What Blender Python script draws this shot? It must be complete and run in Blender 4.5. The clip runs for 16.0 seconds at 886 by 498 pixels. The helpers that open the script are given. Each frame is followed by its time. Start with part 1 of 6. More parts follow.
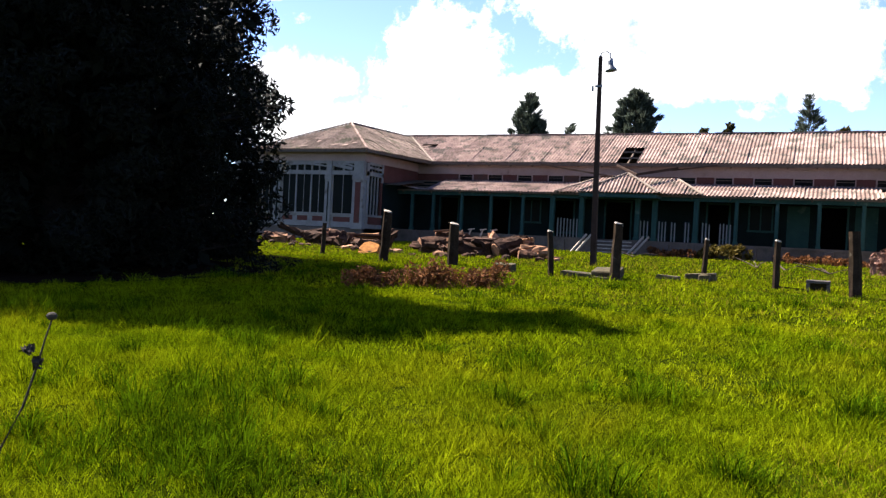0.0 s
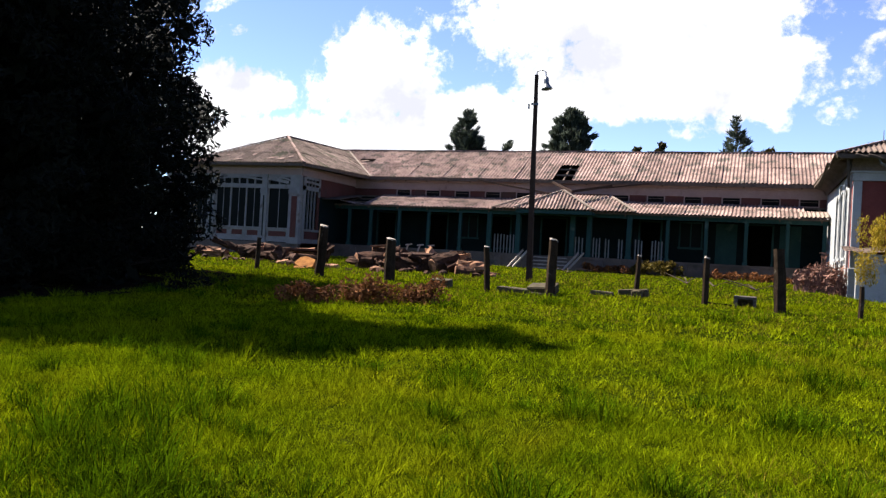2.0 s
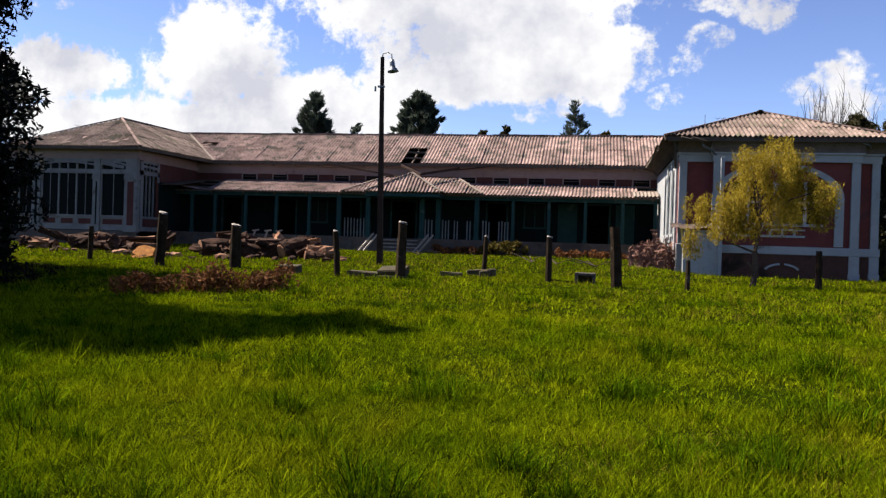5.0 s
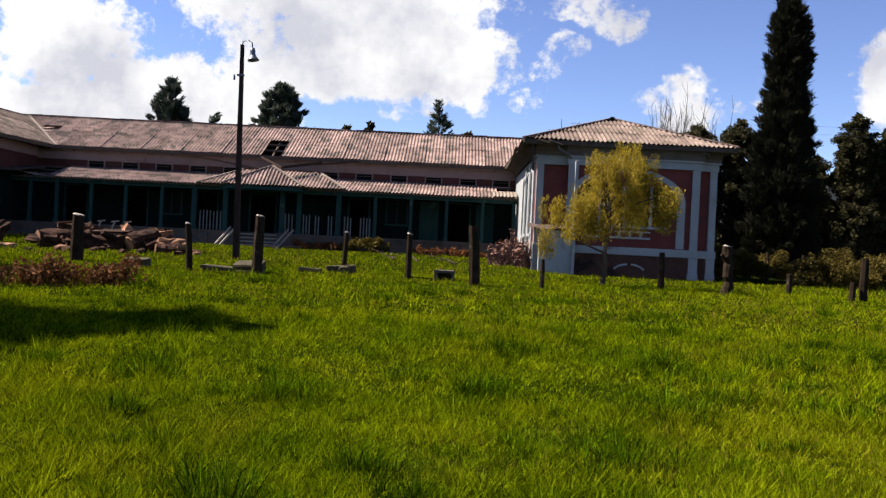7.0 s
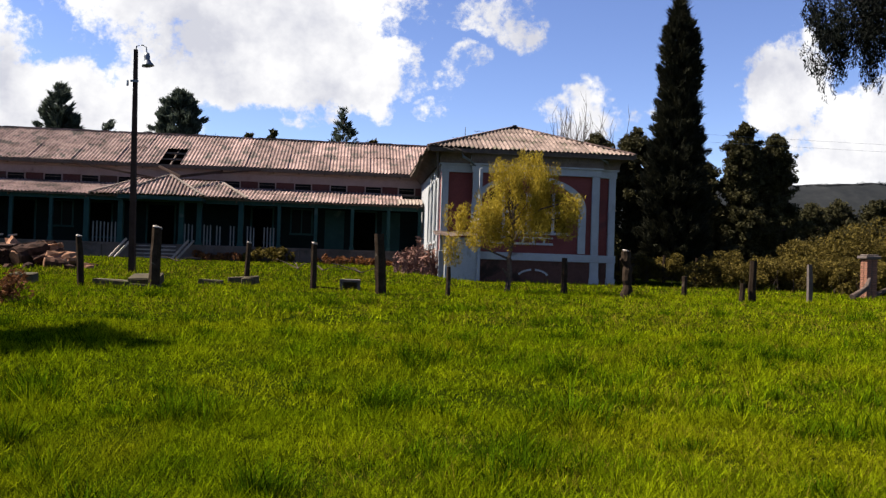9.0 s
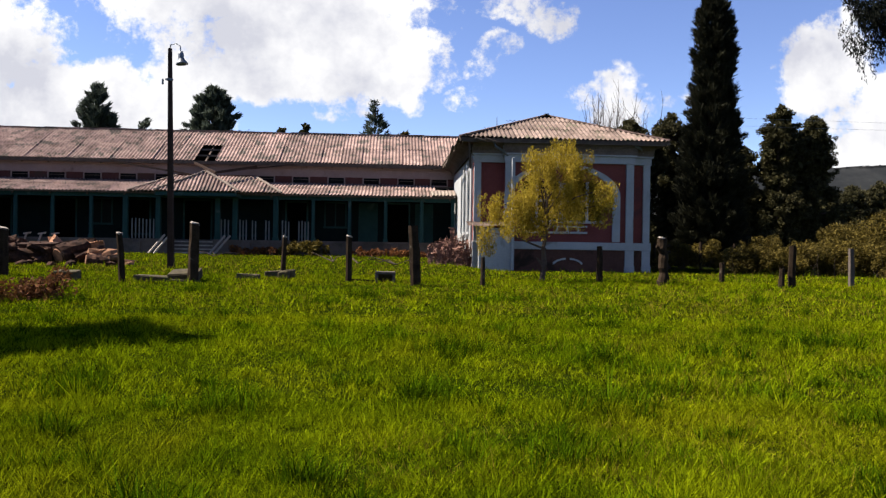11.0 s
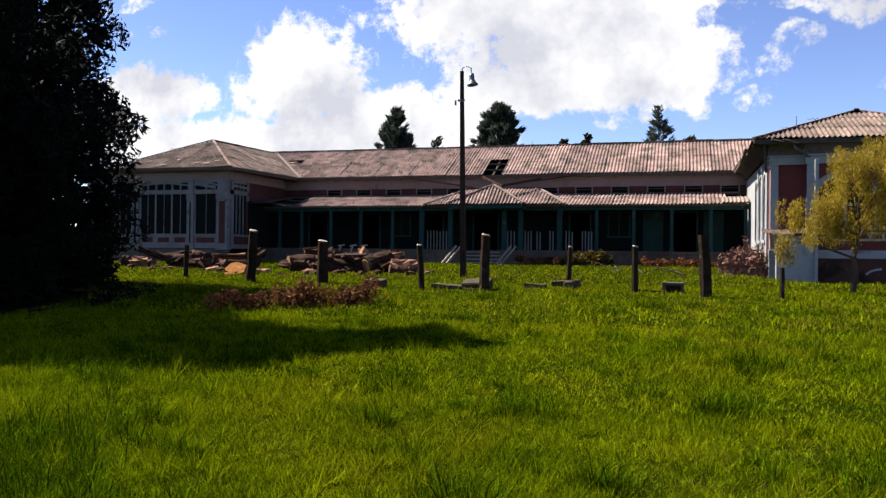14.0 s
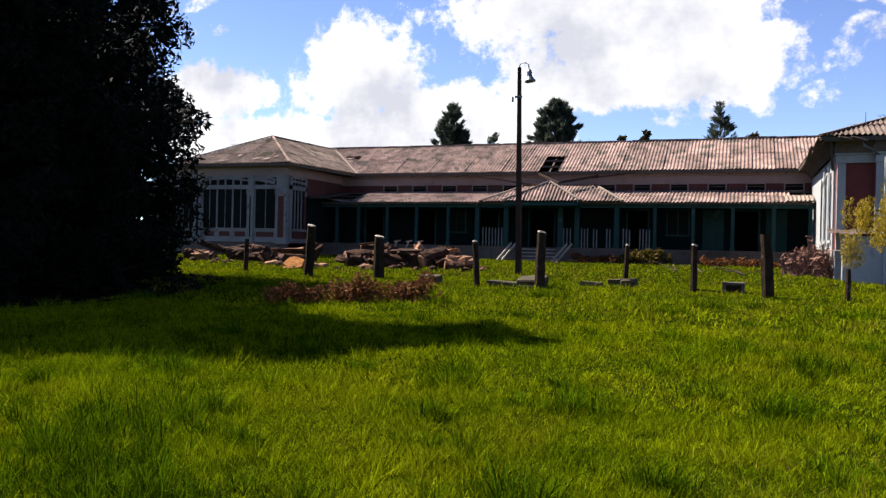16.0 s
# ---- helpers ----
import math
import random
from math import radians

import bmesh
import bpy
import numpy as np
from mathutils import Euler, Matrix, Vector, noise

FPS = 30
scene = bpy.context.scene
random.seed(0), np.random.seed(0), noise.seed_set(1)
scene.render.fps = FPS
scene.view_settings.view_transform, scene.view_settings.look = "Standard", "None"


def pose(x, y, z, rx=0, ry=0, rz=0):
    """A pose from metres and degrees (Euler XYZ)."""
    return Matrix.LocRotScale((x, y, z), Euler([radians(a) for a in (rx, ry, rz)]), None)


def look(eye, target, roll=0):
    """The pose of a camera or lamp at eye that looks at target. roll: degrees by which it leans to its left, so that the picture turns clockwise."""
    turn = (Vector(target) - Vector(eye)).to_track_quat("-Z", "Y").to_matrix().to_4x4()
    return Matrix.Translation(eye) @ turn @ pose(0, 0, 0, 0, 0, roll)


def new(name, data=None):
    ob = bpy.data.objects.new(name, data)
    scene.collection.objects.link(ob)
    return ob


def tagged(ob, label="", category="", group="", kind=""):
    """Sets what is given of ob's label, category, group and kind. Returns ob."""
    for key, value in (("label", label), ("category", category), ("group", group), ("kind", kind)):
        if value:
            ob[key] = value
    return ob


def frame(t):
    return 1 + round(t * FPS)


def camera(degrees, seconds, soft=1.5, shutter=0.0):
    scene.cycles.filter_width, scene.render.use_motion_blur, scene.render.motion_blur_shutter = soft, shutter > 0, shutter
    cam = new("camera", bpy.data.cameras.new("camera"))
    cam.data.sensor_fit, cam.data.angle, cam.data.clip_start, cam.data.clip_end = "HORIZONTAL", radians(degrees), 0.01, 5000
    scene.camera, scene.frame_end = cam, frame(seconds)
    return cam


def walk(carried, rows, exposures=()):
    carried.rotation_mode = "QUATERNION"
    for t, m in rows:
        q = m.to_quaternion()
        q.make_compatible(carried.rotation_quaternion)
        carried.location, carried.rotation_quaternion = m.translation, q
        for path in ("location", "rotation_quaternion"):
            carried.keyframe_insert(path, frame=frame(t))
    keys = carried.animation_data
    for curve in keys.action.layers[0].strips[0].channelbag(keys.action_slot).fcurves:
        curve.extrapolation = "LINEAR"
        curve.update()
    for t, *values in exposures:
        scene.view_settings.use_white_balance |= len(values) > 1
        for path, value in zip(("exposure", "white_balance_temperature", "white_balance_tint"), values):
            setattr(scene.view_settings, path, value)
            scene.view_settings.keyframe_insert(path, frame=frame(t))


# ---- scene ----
cam = camera(57.88, 16.0, 1.35)
# seconds, place in metres, turn in degrees
ROWS = [
    (0.0, 0.000, 0.000, 1.600, 89.053, -2.911, 25.456),
    (0.5, 0.006, 0.025, 1.606, 90.155, -2.855, 24.298),
    (1.0, 0.008, 0.021, 1.607, 90.655, -2.808, 23.972),
    (1.5, 0.007, 0.044, 1.604, 90.567, -3.100, 22.744),
    (2.0, 0.005, 0.075, 1.607, 90.375, -3.193, 21.025),
    (2.5, 0.008, 0.093, 1.606, 90.357, -3.083, 18.634),
    (3.0, 0.003, 0.120, 1.605, 89.761, -2.982, 17.064),
    (5.5, 0.045, 0.193, 1.611, 89.610, -2.108, 8.095),
    (6.0, 0.059, 0.230, 1.607, 89.453, -2.693, 5.493),
    (6.5, 0.066, 0.253, 1.601, 89.388, -2.709, 3.084),
    (7.0, 0.078, 0.273, 1.604, 89.815, -2.847, 0.640),
    (7.5, 0.090, 0.305, 1.608, 90.628, -2.410, -1.230),
    (8.0, 0.097, 0.318, 1.608, 90.568, -2.083, -4.118),
    (8.5, 0.110, 0.336, 1.614, 90.714, -1.893, -6.019),
    (11.0, 0.092, 0.313, 1.623, 89.914, -0.867, -3.606),
    (11.5, 0.062, 0.287, 1.630, 90.252, -0.691, 0.552),
    (12.0, 0.050, 0.239, 1.634, 89.935, -0.544, 5.185),
    (12.5, 0.038, 0.171, 1.636, 89.886, -0.465, 9.303),
    (13.0, 0.032, 0.160, 1.634, 90.026, -0.640, 11.715),
    (13.5, 0.025, 0.137, 1.639, 90.254, -0.553, 14.378),
    (14.0, 0.023, 0.120, 1.642, 90.329, -0.649, 16.335),
    (14.5, 0.026, 0.100, 1.640, 90.289, -0.735, 18.457),
    (15.0, 0.019, 0.082, 1.640, 90.239, -0.819, 19.506),
    (15.5, 0.023, 0.078, 1.641, 89.987, -0.959, 20.120),
    (16.0, 0.017, 0.075, 1.642, 90.005, -1.304, 20.249),
]
walk(cam, [(r[0], pose(*r[1:])) for r in ROWS], exposures=[(0.0, 2.4), (0.5, 2.2), (1.5, 2.04), (3.0, 1.85), (5.5, 1.57), (8.5, 1.58), (11.0, 1.62), (12.5, 1.58), (14.5, 1.68), (16.0, 1.73)])

# ---- light ----
SUN_EL, SUN_AZ = 50.0, (-0.984, 0.178)      # the sun stands behind the tree, to the side of the house
world = bpy.data.worlds.new("sky")
scene.world = world
world.use_nodes = True
wn, wl = world.node_tree.nodes, world.node_tree.links
wn.clear()


def wnode(kind, **values):
    n = wn.new(kind)
    for key, value in values.items():
        n.inputs[int(key[1:])].default_value = value
    return n


def wmath(op, a, b=None, c=None):
    n = wn.new("ShaderNodeMath")
    n.operation = op
    for i, v in enumerate((a, b, c)):
        if v is None:
            continue
        if isinstance(v, (int, float)):
            n.inputs[i].default_value = v
        else:
            wl.new(v, n.inputs[i])
    return n.outputs[0]


sky = wn.new("ShaderNodeTexSky")
sky.sky_type = "NISHITA"
sky.sun_disc = False
sky.sun_elevation = radians(SUN_EL)
sky.sun_rotation = math.atan2(SUN_AZ[0], SUN_AZ[1])
sky.air_density, sky.dust_density, sky.ozone_density = 0.75, 0.0, 2.0
coord = wn.new("ShaderNodeTexCoord")
sep = wn.new("ShaderNodeSeparateXYZ")
wl.new(coord.outputs["Generated"], sep.inputs[0])
flat = wmath("MAXIMUM", sep.outputs[1], 0.12)
cu, cv = wmath("DIVIDE", sep.outputs[0], flat), wmath("DIVIDE", sep.outputs[2], flat)
comb = wn.new("ShaderNodeCombineXYZ")
wl.new(cu, comb.inputs[0])
wl.new(cv, comb.inputs[1])


def wnoise(scale, detail, rough, distortion=0.0):
    n = wn.new("ShaderNodeTexNoise")
    n.inputs["Scale"].default_value, n.inputs["Detail"].default_value = scale, detail
    n.inputs["Roughness"].default_value, n.inputs["Distortion"].default_value = rough, distortion
    wl.new(comb.outputs[0], n.inputs["Vector"])
    return n.outputs[0]


# heaps of cumulus: middle and half size, in slopes of the line of sight
HEAPS = [(-0.76, 0.225, 0.13, 0.05), (-0.70, 0.15, 0.16, 0.045), (-0.50, 0.235, 0.11, 0.10), (-0.79, 0.362, 0.05, 0.014), (-0.745, 0.318, 0.035, 0.01), (-0.42, 0.155, 0.24, 0.06), (-0.37, 0.18, 0.09, 0.045),
         (-0.16, 0.315, 0.26, 0.07), (-0.12, 0.265, 0.19, 0.065), (-0.02, 0.235, 0.105, 0.07), (-0.15, 0.205, 0.15, 0.04), (-0.07, 0.172, 0.05, 0.018), (0.085, 0.185, 0.03, 0.018),
         (0.108, 0.226, 0.026, 0.036), (0.132, 0.258, 0.03, 0.018), (0.165, 0.315, 0.055, 0.03), (0.20, 0.292, 0.036, 0.03), (0.12, 0.30, 0.03, 0.012), (0.285, 0.185, 0.05, 0.05),
         (0.35, 0.165, 0.045, 0.045), (0.555, 0.24, 0.07, 0.085), (0.68, 0.155, 0.18, 0.10)]
fine, broad, wisp = wnoise(8.0, 7.0, 0.6), wnoise(5.5, 6.0, 0.6), wnoise(34.0, 7.0, 0.65)
heap = None
for hu, hv, ha, hb in HEAPS:
    du, dv = wmath("MULTIPLY", wmath("SUBTRACT", cu, hu), 1 / ha), wmath("MULTIPLY", wmath("SUBTRACT", cv, hv), 1 / hb)
    r = wmath("SUBTRACT", 1.0, wmath("SQRT", wmath("ADD", wmath("MULTIPLY", du, du), wmath("MULTIPLY", dv, dv))))
    r = wmath("MINIMUM", r, 0.14) if ha < 0.06 else wmath("MULTIPLY", r, 1.5)      # thin broken puffs, solid heaps
    heap = r if heap is None else wmath("MAXIMUM", heap, r)
heap = wmath("MAXIMUM", heap, -0.75)
density = wmath("ADD", wmath("ADD", heap, wmath("MULTIPLY", wmath("SUBTRACT", fine, 0.5), 2.2)), wmath("MULTIPLY", wmath("SUBTRACT", wisp, 0.5), 1.7))
cover = wn.new("ShaderNodeMapRange")
cover.interpolation_type = "SMOOTHSTEP"
wl.new(density, cover.inputs[0])
for i, v in ((1, 0.0), (2, 0.42), (3, 0.0), (4, 1.0)):
    cover.inputs[i].default_value = v
shade = wn.new("ShaderNodeValToRGB")
shade.color_ramp.elements[0].position, shade.color_ramp.elements[0].color = 0.40, (0.58, 0.59, 0.66, 1)
shade.color_ramp.elements[1].position, shade.color_ramp.elements[1].color = 0.58, (1.0, 0.99, 0.98, 1)
wl.new(wmath("ADD", wmath("MULTIPLY", broad, 0.75), wmath("MULTIPLY", fine, 0.25)), shade.inputs[0])
bg_sky, bg_cloud, mix_sky, out = wn.new("ShaderNodeBackground"), wn.new("ShaderNodeBackground"), wn.new("ShaderNodeMixShader"), wn.new("ShaderNodeOutputWorld")
deep = wn.new("ShaderNodeHueSaturation")
deep.inputs["Hue"].default_value = 0.516
deep.inputs["Saturation"].default_value, deep.inputs["Value"].default_value = 1.07, 1.26
wl.new(sky.outputs[0], deep.inputs["Color"])
wl.new(deep.outputs[0], bg_sky.inputs[0])
bg_sky.inputs[1].default_value = 0.05
wl.new(shade.outputs[0], bg_cloud.inputs[0])
bg_cloud.inputs[1].default_value = 0.385
wl.new(cover.outputs[0], mix_sky.inputs[0])
wl.new(bg_sky.outputs[0], mix_sky.inputs[1])
wl.new(bg_cloud.outputs[0], mix_sky.inputs[2])
wl.new(mix_sky.outputs[0], out.inputs[0])

sun = new("sun", bpy.data.lights.new("sun", "SUN"))
sun.data.energy, sun.data.angle, sun.data.color = 5.0, radians(0.5), (1.0, 0.93, 0.825)
ce = math.cos(radians(SUN_EL))
sun.matrix_basis = look((SUN_AZ[0] * ce * 50, SUN_AZ[1] * ce * 50, math.sin(radians(SUN_EL)) * 50), (0, 0, 0))

# ---- materials ----


def material(name, a, b, scale=3.0, rough=0.85, bump=0.0, fine_scale=40.0, metal=0.0, by_object=0.0, by_island=0.0, stain=None, see_through=0.0, gloss=0.1):
    """Colours a and b mixed by noise at two scales; stain: a third colour in patches; by_object, by_island: brightness spread."""
    m = bpy.data.materials.new(name)
    m.use_nodes = True
    nt = m.node_tree
    n, l = nt.nodes, nt.links
    p = n["Principled BSDF"]
    p.inputs["Roughness"].default_value, p.inputs["Metallic"].default_value = rough, metal
    p.inputs["Specular IOR Level"].default_value = gloss
    tc = n.new("ShaderNodeTexCoord")
    big, small = n.new("ShaderNodeTexNoise"), n.new("ShaderNodeTexNoise")
    for node, s, d in ((big, scale, 5), (small, fine_scale, 4)):
        node.inputs["Scale"].default_value, node.inputs["Detail"].default_value, node.inputs["Roughness"].default_value = s, d, 0.65
        l.new(tc.outputs["Object"], node.inputs["Vector"])
    add = n.new("ShaderNodeMath")
    add.operation = "MULTIPLY_ADD"
    l.new(small.outputs[0], add.inputs[0])
    add.inputs[1].default_value = 0.45
    half = n.new("ShaderNodeMath")
    half.operation = "MULTIPLY"
    l.new(big.outputs[0], half.inputs[0])
    half.inputs[1].default_value = 0.55
    l.new(half.outputs[0], add.inputs[2])
    ramp = n.new("ShaderNodeValToRGB")
    ramp.color_ramp.elements[0].position, ramp.color_ramp.elements[0].color = 0.36, (*a, 1)
    ramp.color_ramp.elements[1].position, ramp.color_ramp.elements[1].color = 0.64, (*b, 1)
    l.new(add.outputs[0], ramp.inputs[0])
    colour = ramp.outputs[0]
    if stain:
        sn = n.new("ShaderNodeTexNoise")
        sn.inputs["Scale"].default_value, sn.inputs["Detail"].default_value, sn.inputs["Distortion"].default_value = stain[1], 6, 0.6
        l.new(tc.outputs["Object"], sn.inputs["Vector"])
        sr = n.new("ShaderNodeMapRange")
        l.new(sn.outputs[0], sr.inputs[0])
        sr.inputs[1].default_value, sr.inputs[2].default_value = stain[2], stain[2] + (stain[3] if len(stain) > 3 else 0.1)
        mx = n.new("ShaderNodeMix")
        mx.data_type = "RGBA"
        l.new(sr.outputs[0], mx.inputs[0])
        l.new(colour, mx.inputs[6])
        mx.inputs[7].default_value = (*stain[0], 1)
        colour = mx.outputs[2]
    spread = by_object or by_island
    if spread:
        info = n.new("ShaderNodeObjectInfo" if by_object else "ShaderNodeNewGeometry")
        mr = n.new("ShaderNodeMapRange")
        l.new(info.outputs["Random" if by_object else "Random Per Island"], mr.inputs[0])
        mr.inputs[3].default_value, mr.inputs[4].default_value = 1 - spread, 1 + spread
        hs = n.new("ShaderNodeHueSaturation")
        l.new(mr.outputs[0], hs.inputs["Value"])
        l.new(colour, hs.inputs["Color"])
        colour = hs.outputs[0]
    l.new(colour, p.inputs["Base Color"])
    if bump:
        bp = n.new("ShaderNodeBump")
        bp.inputs["Strength"].default_value, bp.inputs["Distance"].default_value = bump, 0.02
        l.new(add.outputs[0], bp.inputs["Height"])
        l.new(bp.outputs[0], p.inputs["Normal"])
    if see_through:
        tr, ms, o = n.new("ShaderNodeBsdfTranslucent"), n.new("ShaderNodeMixShader"), n["Material Output"]
        l.new(colour, tr.inputs[0])
        ms.inputs[0].default_value = see_through
        l.new(p.outputs[0], ms.inputs[1])
        l.new(tr.outputs[0], ms.inputs[2])
        l.new(ms.outputs[0], o.inputs[0])
    return m


M_GRASS = material("grass_blades", (0.035, 0.075, 0.0009), (0.184, 0.207, 0.003), 0.8, 0.8, by_island=0.85, see_through=0.3, stain=((0.175, 0.165, 0.004), 0.5, 0.48, 0.45), gloss=0.0)
M_TUFT = material("tuft_blades", (0.008, 0.024, 0.0008), (0.075, 0.122, 0.002), 0.9, 0.7, by_island=0.9, see_through=0.2, gloss=0.0)
M_SOIL = material("turf", (0.006, 0.010, 0.001), (0.016, 0.022, 0.0012), 0.6, 1.0, 0.6, 9.0, stain=((0.022, 0.026, 0.002), 0.6, 0.6), gloss=0.0)
# near-black brown that stands in for tree shade on the ground
M_UNDERTREE = material("under_tree_shade", (0.006, 0.004, 0.003), (0.018, 0.012, 0.008), 2.0, 1.0, 0.6, 30.0, gloss=0.0)
M_SHEET = material("fibre_cement", (0.078, 0.050, 0.042), (0.300, 0.203, 0.176), 1.6, 0.9, 0.35, 11.0, by_object=0.26, stain=((0.0726, 0.0594, 0.0495), 1.7, 0.53))
M_SHEET_OLD = material("mossy_fibre_cement", (0.055, 0.038, 0.031), (0.225, 0.163, 0.135), 1.6, 0.92, 0.35, 11.0, by_object=0.32, stain=((0.066, 0.0594, 0.0396), 1.5, 0.56))
M_RIDGE = material("ridge_cap", (0.14, 0.108, 0.088), (0.25, 0.20, 0.165), 2.0, 0.9, 0.2)
M_CREAM = material("cream_boards", (0.195, 0.133, 0.116), (0.262, 0.188, 0.166), 1.0, 0.8, 0.15, 20.0, stain=((0.136, 0.0935, 0.0765), 1.2, 0.62))
M_WHITE = material("white_paint", (0.2434, 0.2434, 0.2434), (0.3245, 0.3245, 0.3204), 1.4, 0.7, 0.12, 25.0, stain=((0.1704, 0.1541, 0.1379), 1.3, 0.63))
M_RED = material("red_render", (0.112, 0.030, 0.027), (0.160, 0.046, 0.039), 1.1, 0.85, 0.15, 22.0, stain=((0.099, 0.036, 0.03375), 0.9, 0.6))
M_BROWN = material("faded_red_render", (0.062, 0.022, 0.018), (0.096, 0.038, 0.032), 1.0, 0.9, 0.2, 18.0, stain=((0.0616, 0.0352, 0.0264), 1.1, 0.57))
M_PLINTH = material("grimy_plinth", (0.052, 0.025, 0.019), (0.092, 0.046, 0.035), 1.3, 0.92, 0.25, 16.0, stain=((0.028, 0.018, 0.014), 1.2, 0.55))
M_TEAL = material("teal_paint", (0.011, 0.034, 0.032), (0.020, 0.052, 0.048), 1.3, 0.7, 0.15, 22.0, stain=((0.0462, 0.0726, 0.066), 1.7, 0.63))
# teal taken down to near black: deep shade is put into the colour
M_TEALWALL = material("shade_darkened_teal", (0.0024, 0.0064, 0.0064), (0.005, 0.0115, 0.011), 0.8, 0.85, 0.15, 15.0, stain=((0.0036, 0.006, 0.006), 0.8, 0.58))
M_CONCRETE = material("weathered_concrete", (0.058, 0.046, 0.039), (0.112, 0.090, 0.078), 1.1, 0.95, 0.3, 16.0, stain=((0.054, 0.0495, 0.0405), 0.9, 0.56))
# near black, standing in for the darkness inside rooms and vents
M_DARK = material("painted_darkness", (0.006, 0.005, 0.005), (0.012, 0.011, 0.010), 0.8, 0.95, gloss=0.0)
M_TIMBER = material("grey_timber", (0.049, 0.03675, 0.0294), (0.1176, 0.0882, 0.0686), 4.0, 0.9, 0.4, 45.0, by_object=0.15)
M_POST = material("fence_post_wood", (0.011, 0.0075, 0.005), (0.032, 0.022, 0.015), 5.0, 0.92, 0.5, 40.0, by_object=0.25, stain=((0.068, 0.057, 0.045), 6.0, 0.64), gloss=0.02)
M_POLE = material("lamp_pole_wood", (0.026, 0.015, 0.011), (0.050, 0.032, 0.025), 3.0, 0.85, 0.3, gloss=0.05)
M_STEEL = material("dull_steel", (0.10, 0.11, 0.12), (0.18, 0.19, 0.20), 5.0, 0.45, 0.1, metal=0.7)
M_BARK = material("bark", (0.0375, 0.02625, 0.021), (0.09, 0.06375, 0.04875), 4.0, 0.95, 0.7, 18.0, by_object=0.15)
# darker copy of the bark, with the crowns' inner shade put into it
M_SHADEBARK = material("shade_darkened_bark", (0.008, 0.006, 0.005), (0.022, 0.017, 0.014), 4.0, 0.95, 0.5, 18.0)
M_CUT = material("sawn_wood", (0.11, 0.05, 0.027), (0.29, 0.15, 0.085), 3.0, 0.85, 0.3, 30.0, by_object=0.2)
M_PALE = material("pale_plank", (0.20, 0.165, 0.135), (0.36, 0.31, 0.27), 3.0, 0.8, 0.2, 30.0, by_object=0.15)
M_BRICK = material("brick", (0.11, 0.05, 0.034), (0.23, 0.11, 0.07), 3.0, 0.9, 0.3, 30.0, by_object=0.15)
# needles near black: the shade of backlit crowns is put into the colour
M_NEEDLE = material("backlit_black_needles", (0.00165, 0.002475, 0.001375), (0.00385, 0.005225, 0.00275), 1.2, 0.8, by_island=0.3, gloss=0.08)
M_NEEDLE2 = material("conifer_needles", (0.009, 0.0095, 0.005), (0.022, 0.0215, 0.011), 0.8, 0.8, by_island=0.35, see_through=0.15, gloss=0.08)
# distance haze is put into the colour: paler, greyer needles
M_FARPINE = material("haze_tinted_needles", (0.026, 0.034, 0.027), (0.066, 0.078, 0.056), 0.8, 0.8, by_island=0.4, see_through=0.3, gloss=0.05)
M_LEAF = material("bramble_leaves", (0.036, 0.027, 0.005), (0.118, 0.086, 0.016), 0.7, 0.75, by_island=0.45, see_through=0.25, gloss=0.08)
M_LEAFDARK = material("evergreen_leaves", (0.017, 0.017, 0.006), (0.050, 0.043, 0.017), 0.7, 0.75, by_island=0.45, see_through=0.2, gloss=0.08)
M_WILLOW = material("willow_leaves", (0.165, 0.115, 0.008), (0.34, 0.245, 0.024), 1.4, 0.7, by_island=0.3, see_through=0.4)
M_DRY = material("dry_blades", (0.085, 0.070, 0.006), (0.215, 0.172, 0.020), 0.9, 0.85, by_island=0.5, see_through=0.25, gloss=0.0)
M_DEAD = material("dead_bracken", (0.045, 0.016, 0.006), (0.165, 0.068, 0.024), 1.5, 0.9, by_island=0.4, see_through=0.2)
M_DEADTWIG = material("dead_shrub_twigs", (0.085, 0.040, 0.030), (0.21, 0.115, 0.085), 2.0, 0.9, by_island=0.4)
M_TWIG = material("bare_twigs", (0.045, 0.036, 0.032), (0.09, 0.078, 0.07), 1.0, 0.9)
M_HILL = material("far_woods", (0.009, 0.0105, 0.012), (0.024, 0.025, 0.025), 0.02, 1.0, 0.0, 0.12)
M_FLOWER = material("seed_head", (0.018, 0.014, 0.010), (0.05, 0.042, 0.03), 30.0, 0.9, 0.5)


def glass(name):
    m = bpy.data.materials.new(name)
    m.use_nodes = True
    p = m.node_tree.nodes["Principled BSDF"]
    p.inputs["Base Color"].default_value = (0.006, 0.008, 0.008, 1)
    p.inputs["Roughness"].default_value, p.inputs["Specular IOR Level"].default_value = 0.2, 0.01
    n = m.node_tree.nodes.new("ShaderNodeTexNoise")
    n.inputs["Scale"].default_value = 2.0
    b = m.node_tree.nodes.new("ShaderNodeBump")
    b.inputs["Strength"].default_value = 0.08
    m.node_tree.links.new(n.outputs[0], b.inputs["Height"])
    m.node_tree.links.new(b.outputs[0], p.inputs["Normal"])
    return m


# opaque panes: the darkness of the rooms behind is put into their colour
M_GLASS = glass("unlit_room_pane")
# white paint greyed in its colour for the gallery's shade, with random stains
M_GALLERY = material("shade_greyed_white", (0.125, 0.118, 0.112), (0.215, 0.205, 0.198), 1.4, 0.75, 0.15, 25.0, stain=((0.10, 0.085, 0.075), 1.3, 0.6))
M_PALEGREY = material("grey_pales", (0.085, 0.088, 0.088), (0.16, 0.163, 0.163), 3.0, 0.8)
M_ROT = material("rotting_wood", (0.008, 0.0045, 0.003), (0.075, 0.036, 0.023), 3.0, 0.95, 0.6, 14.0, by_object=0.3)
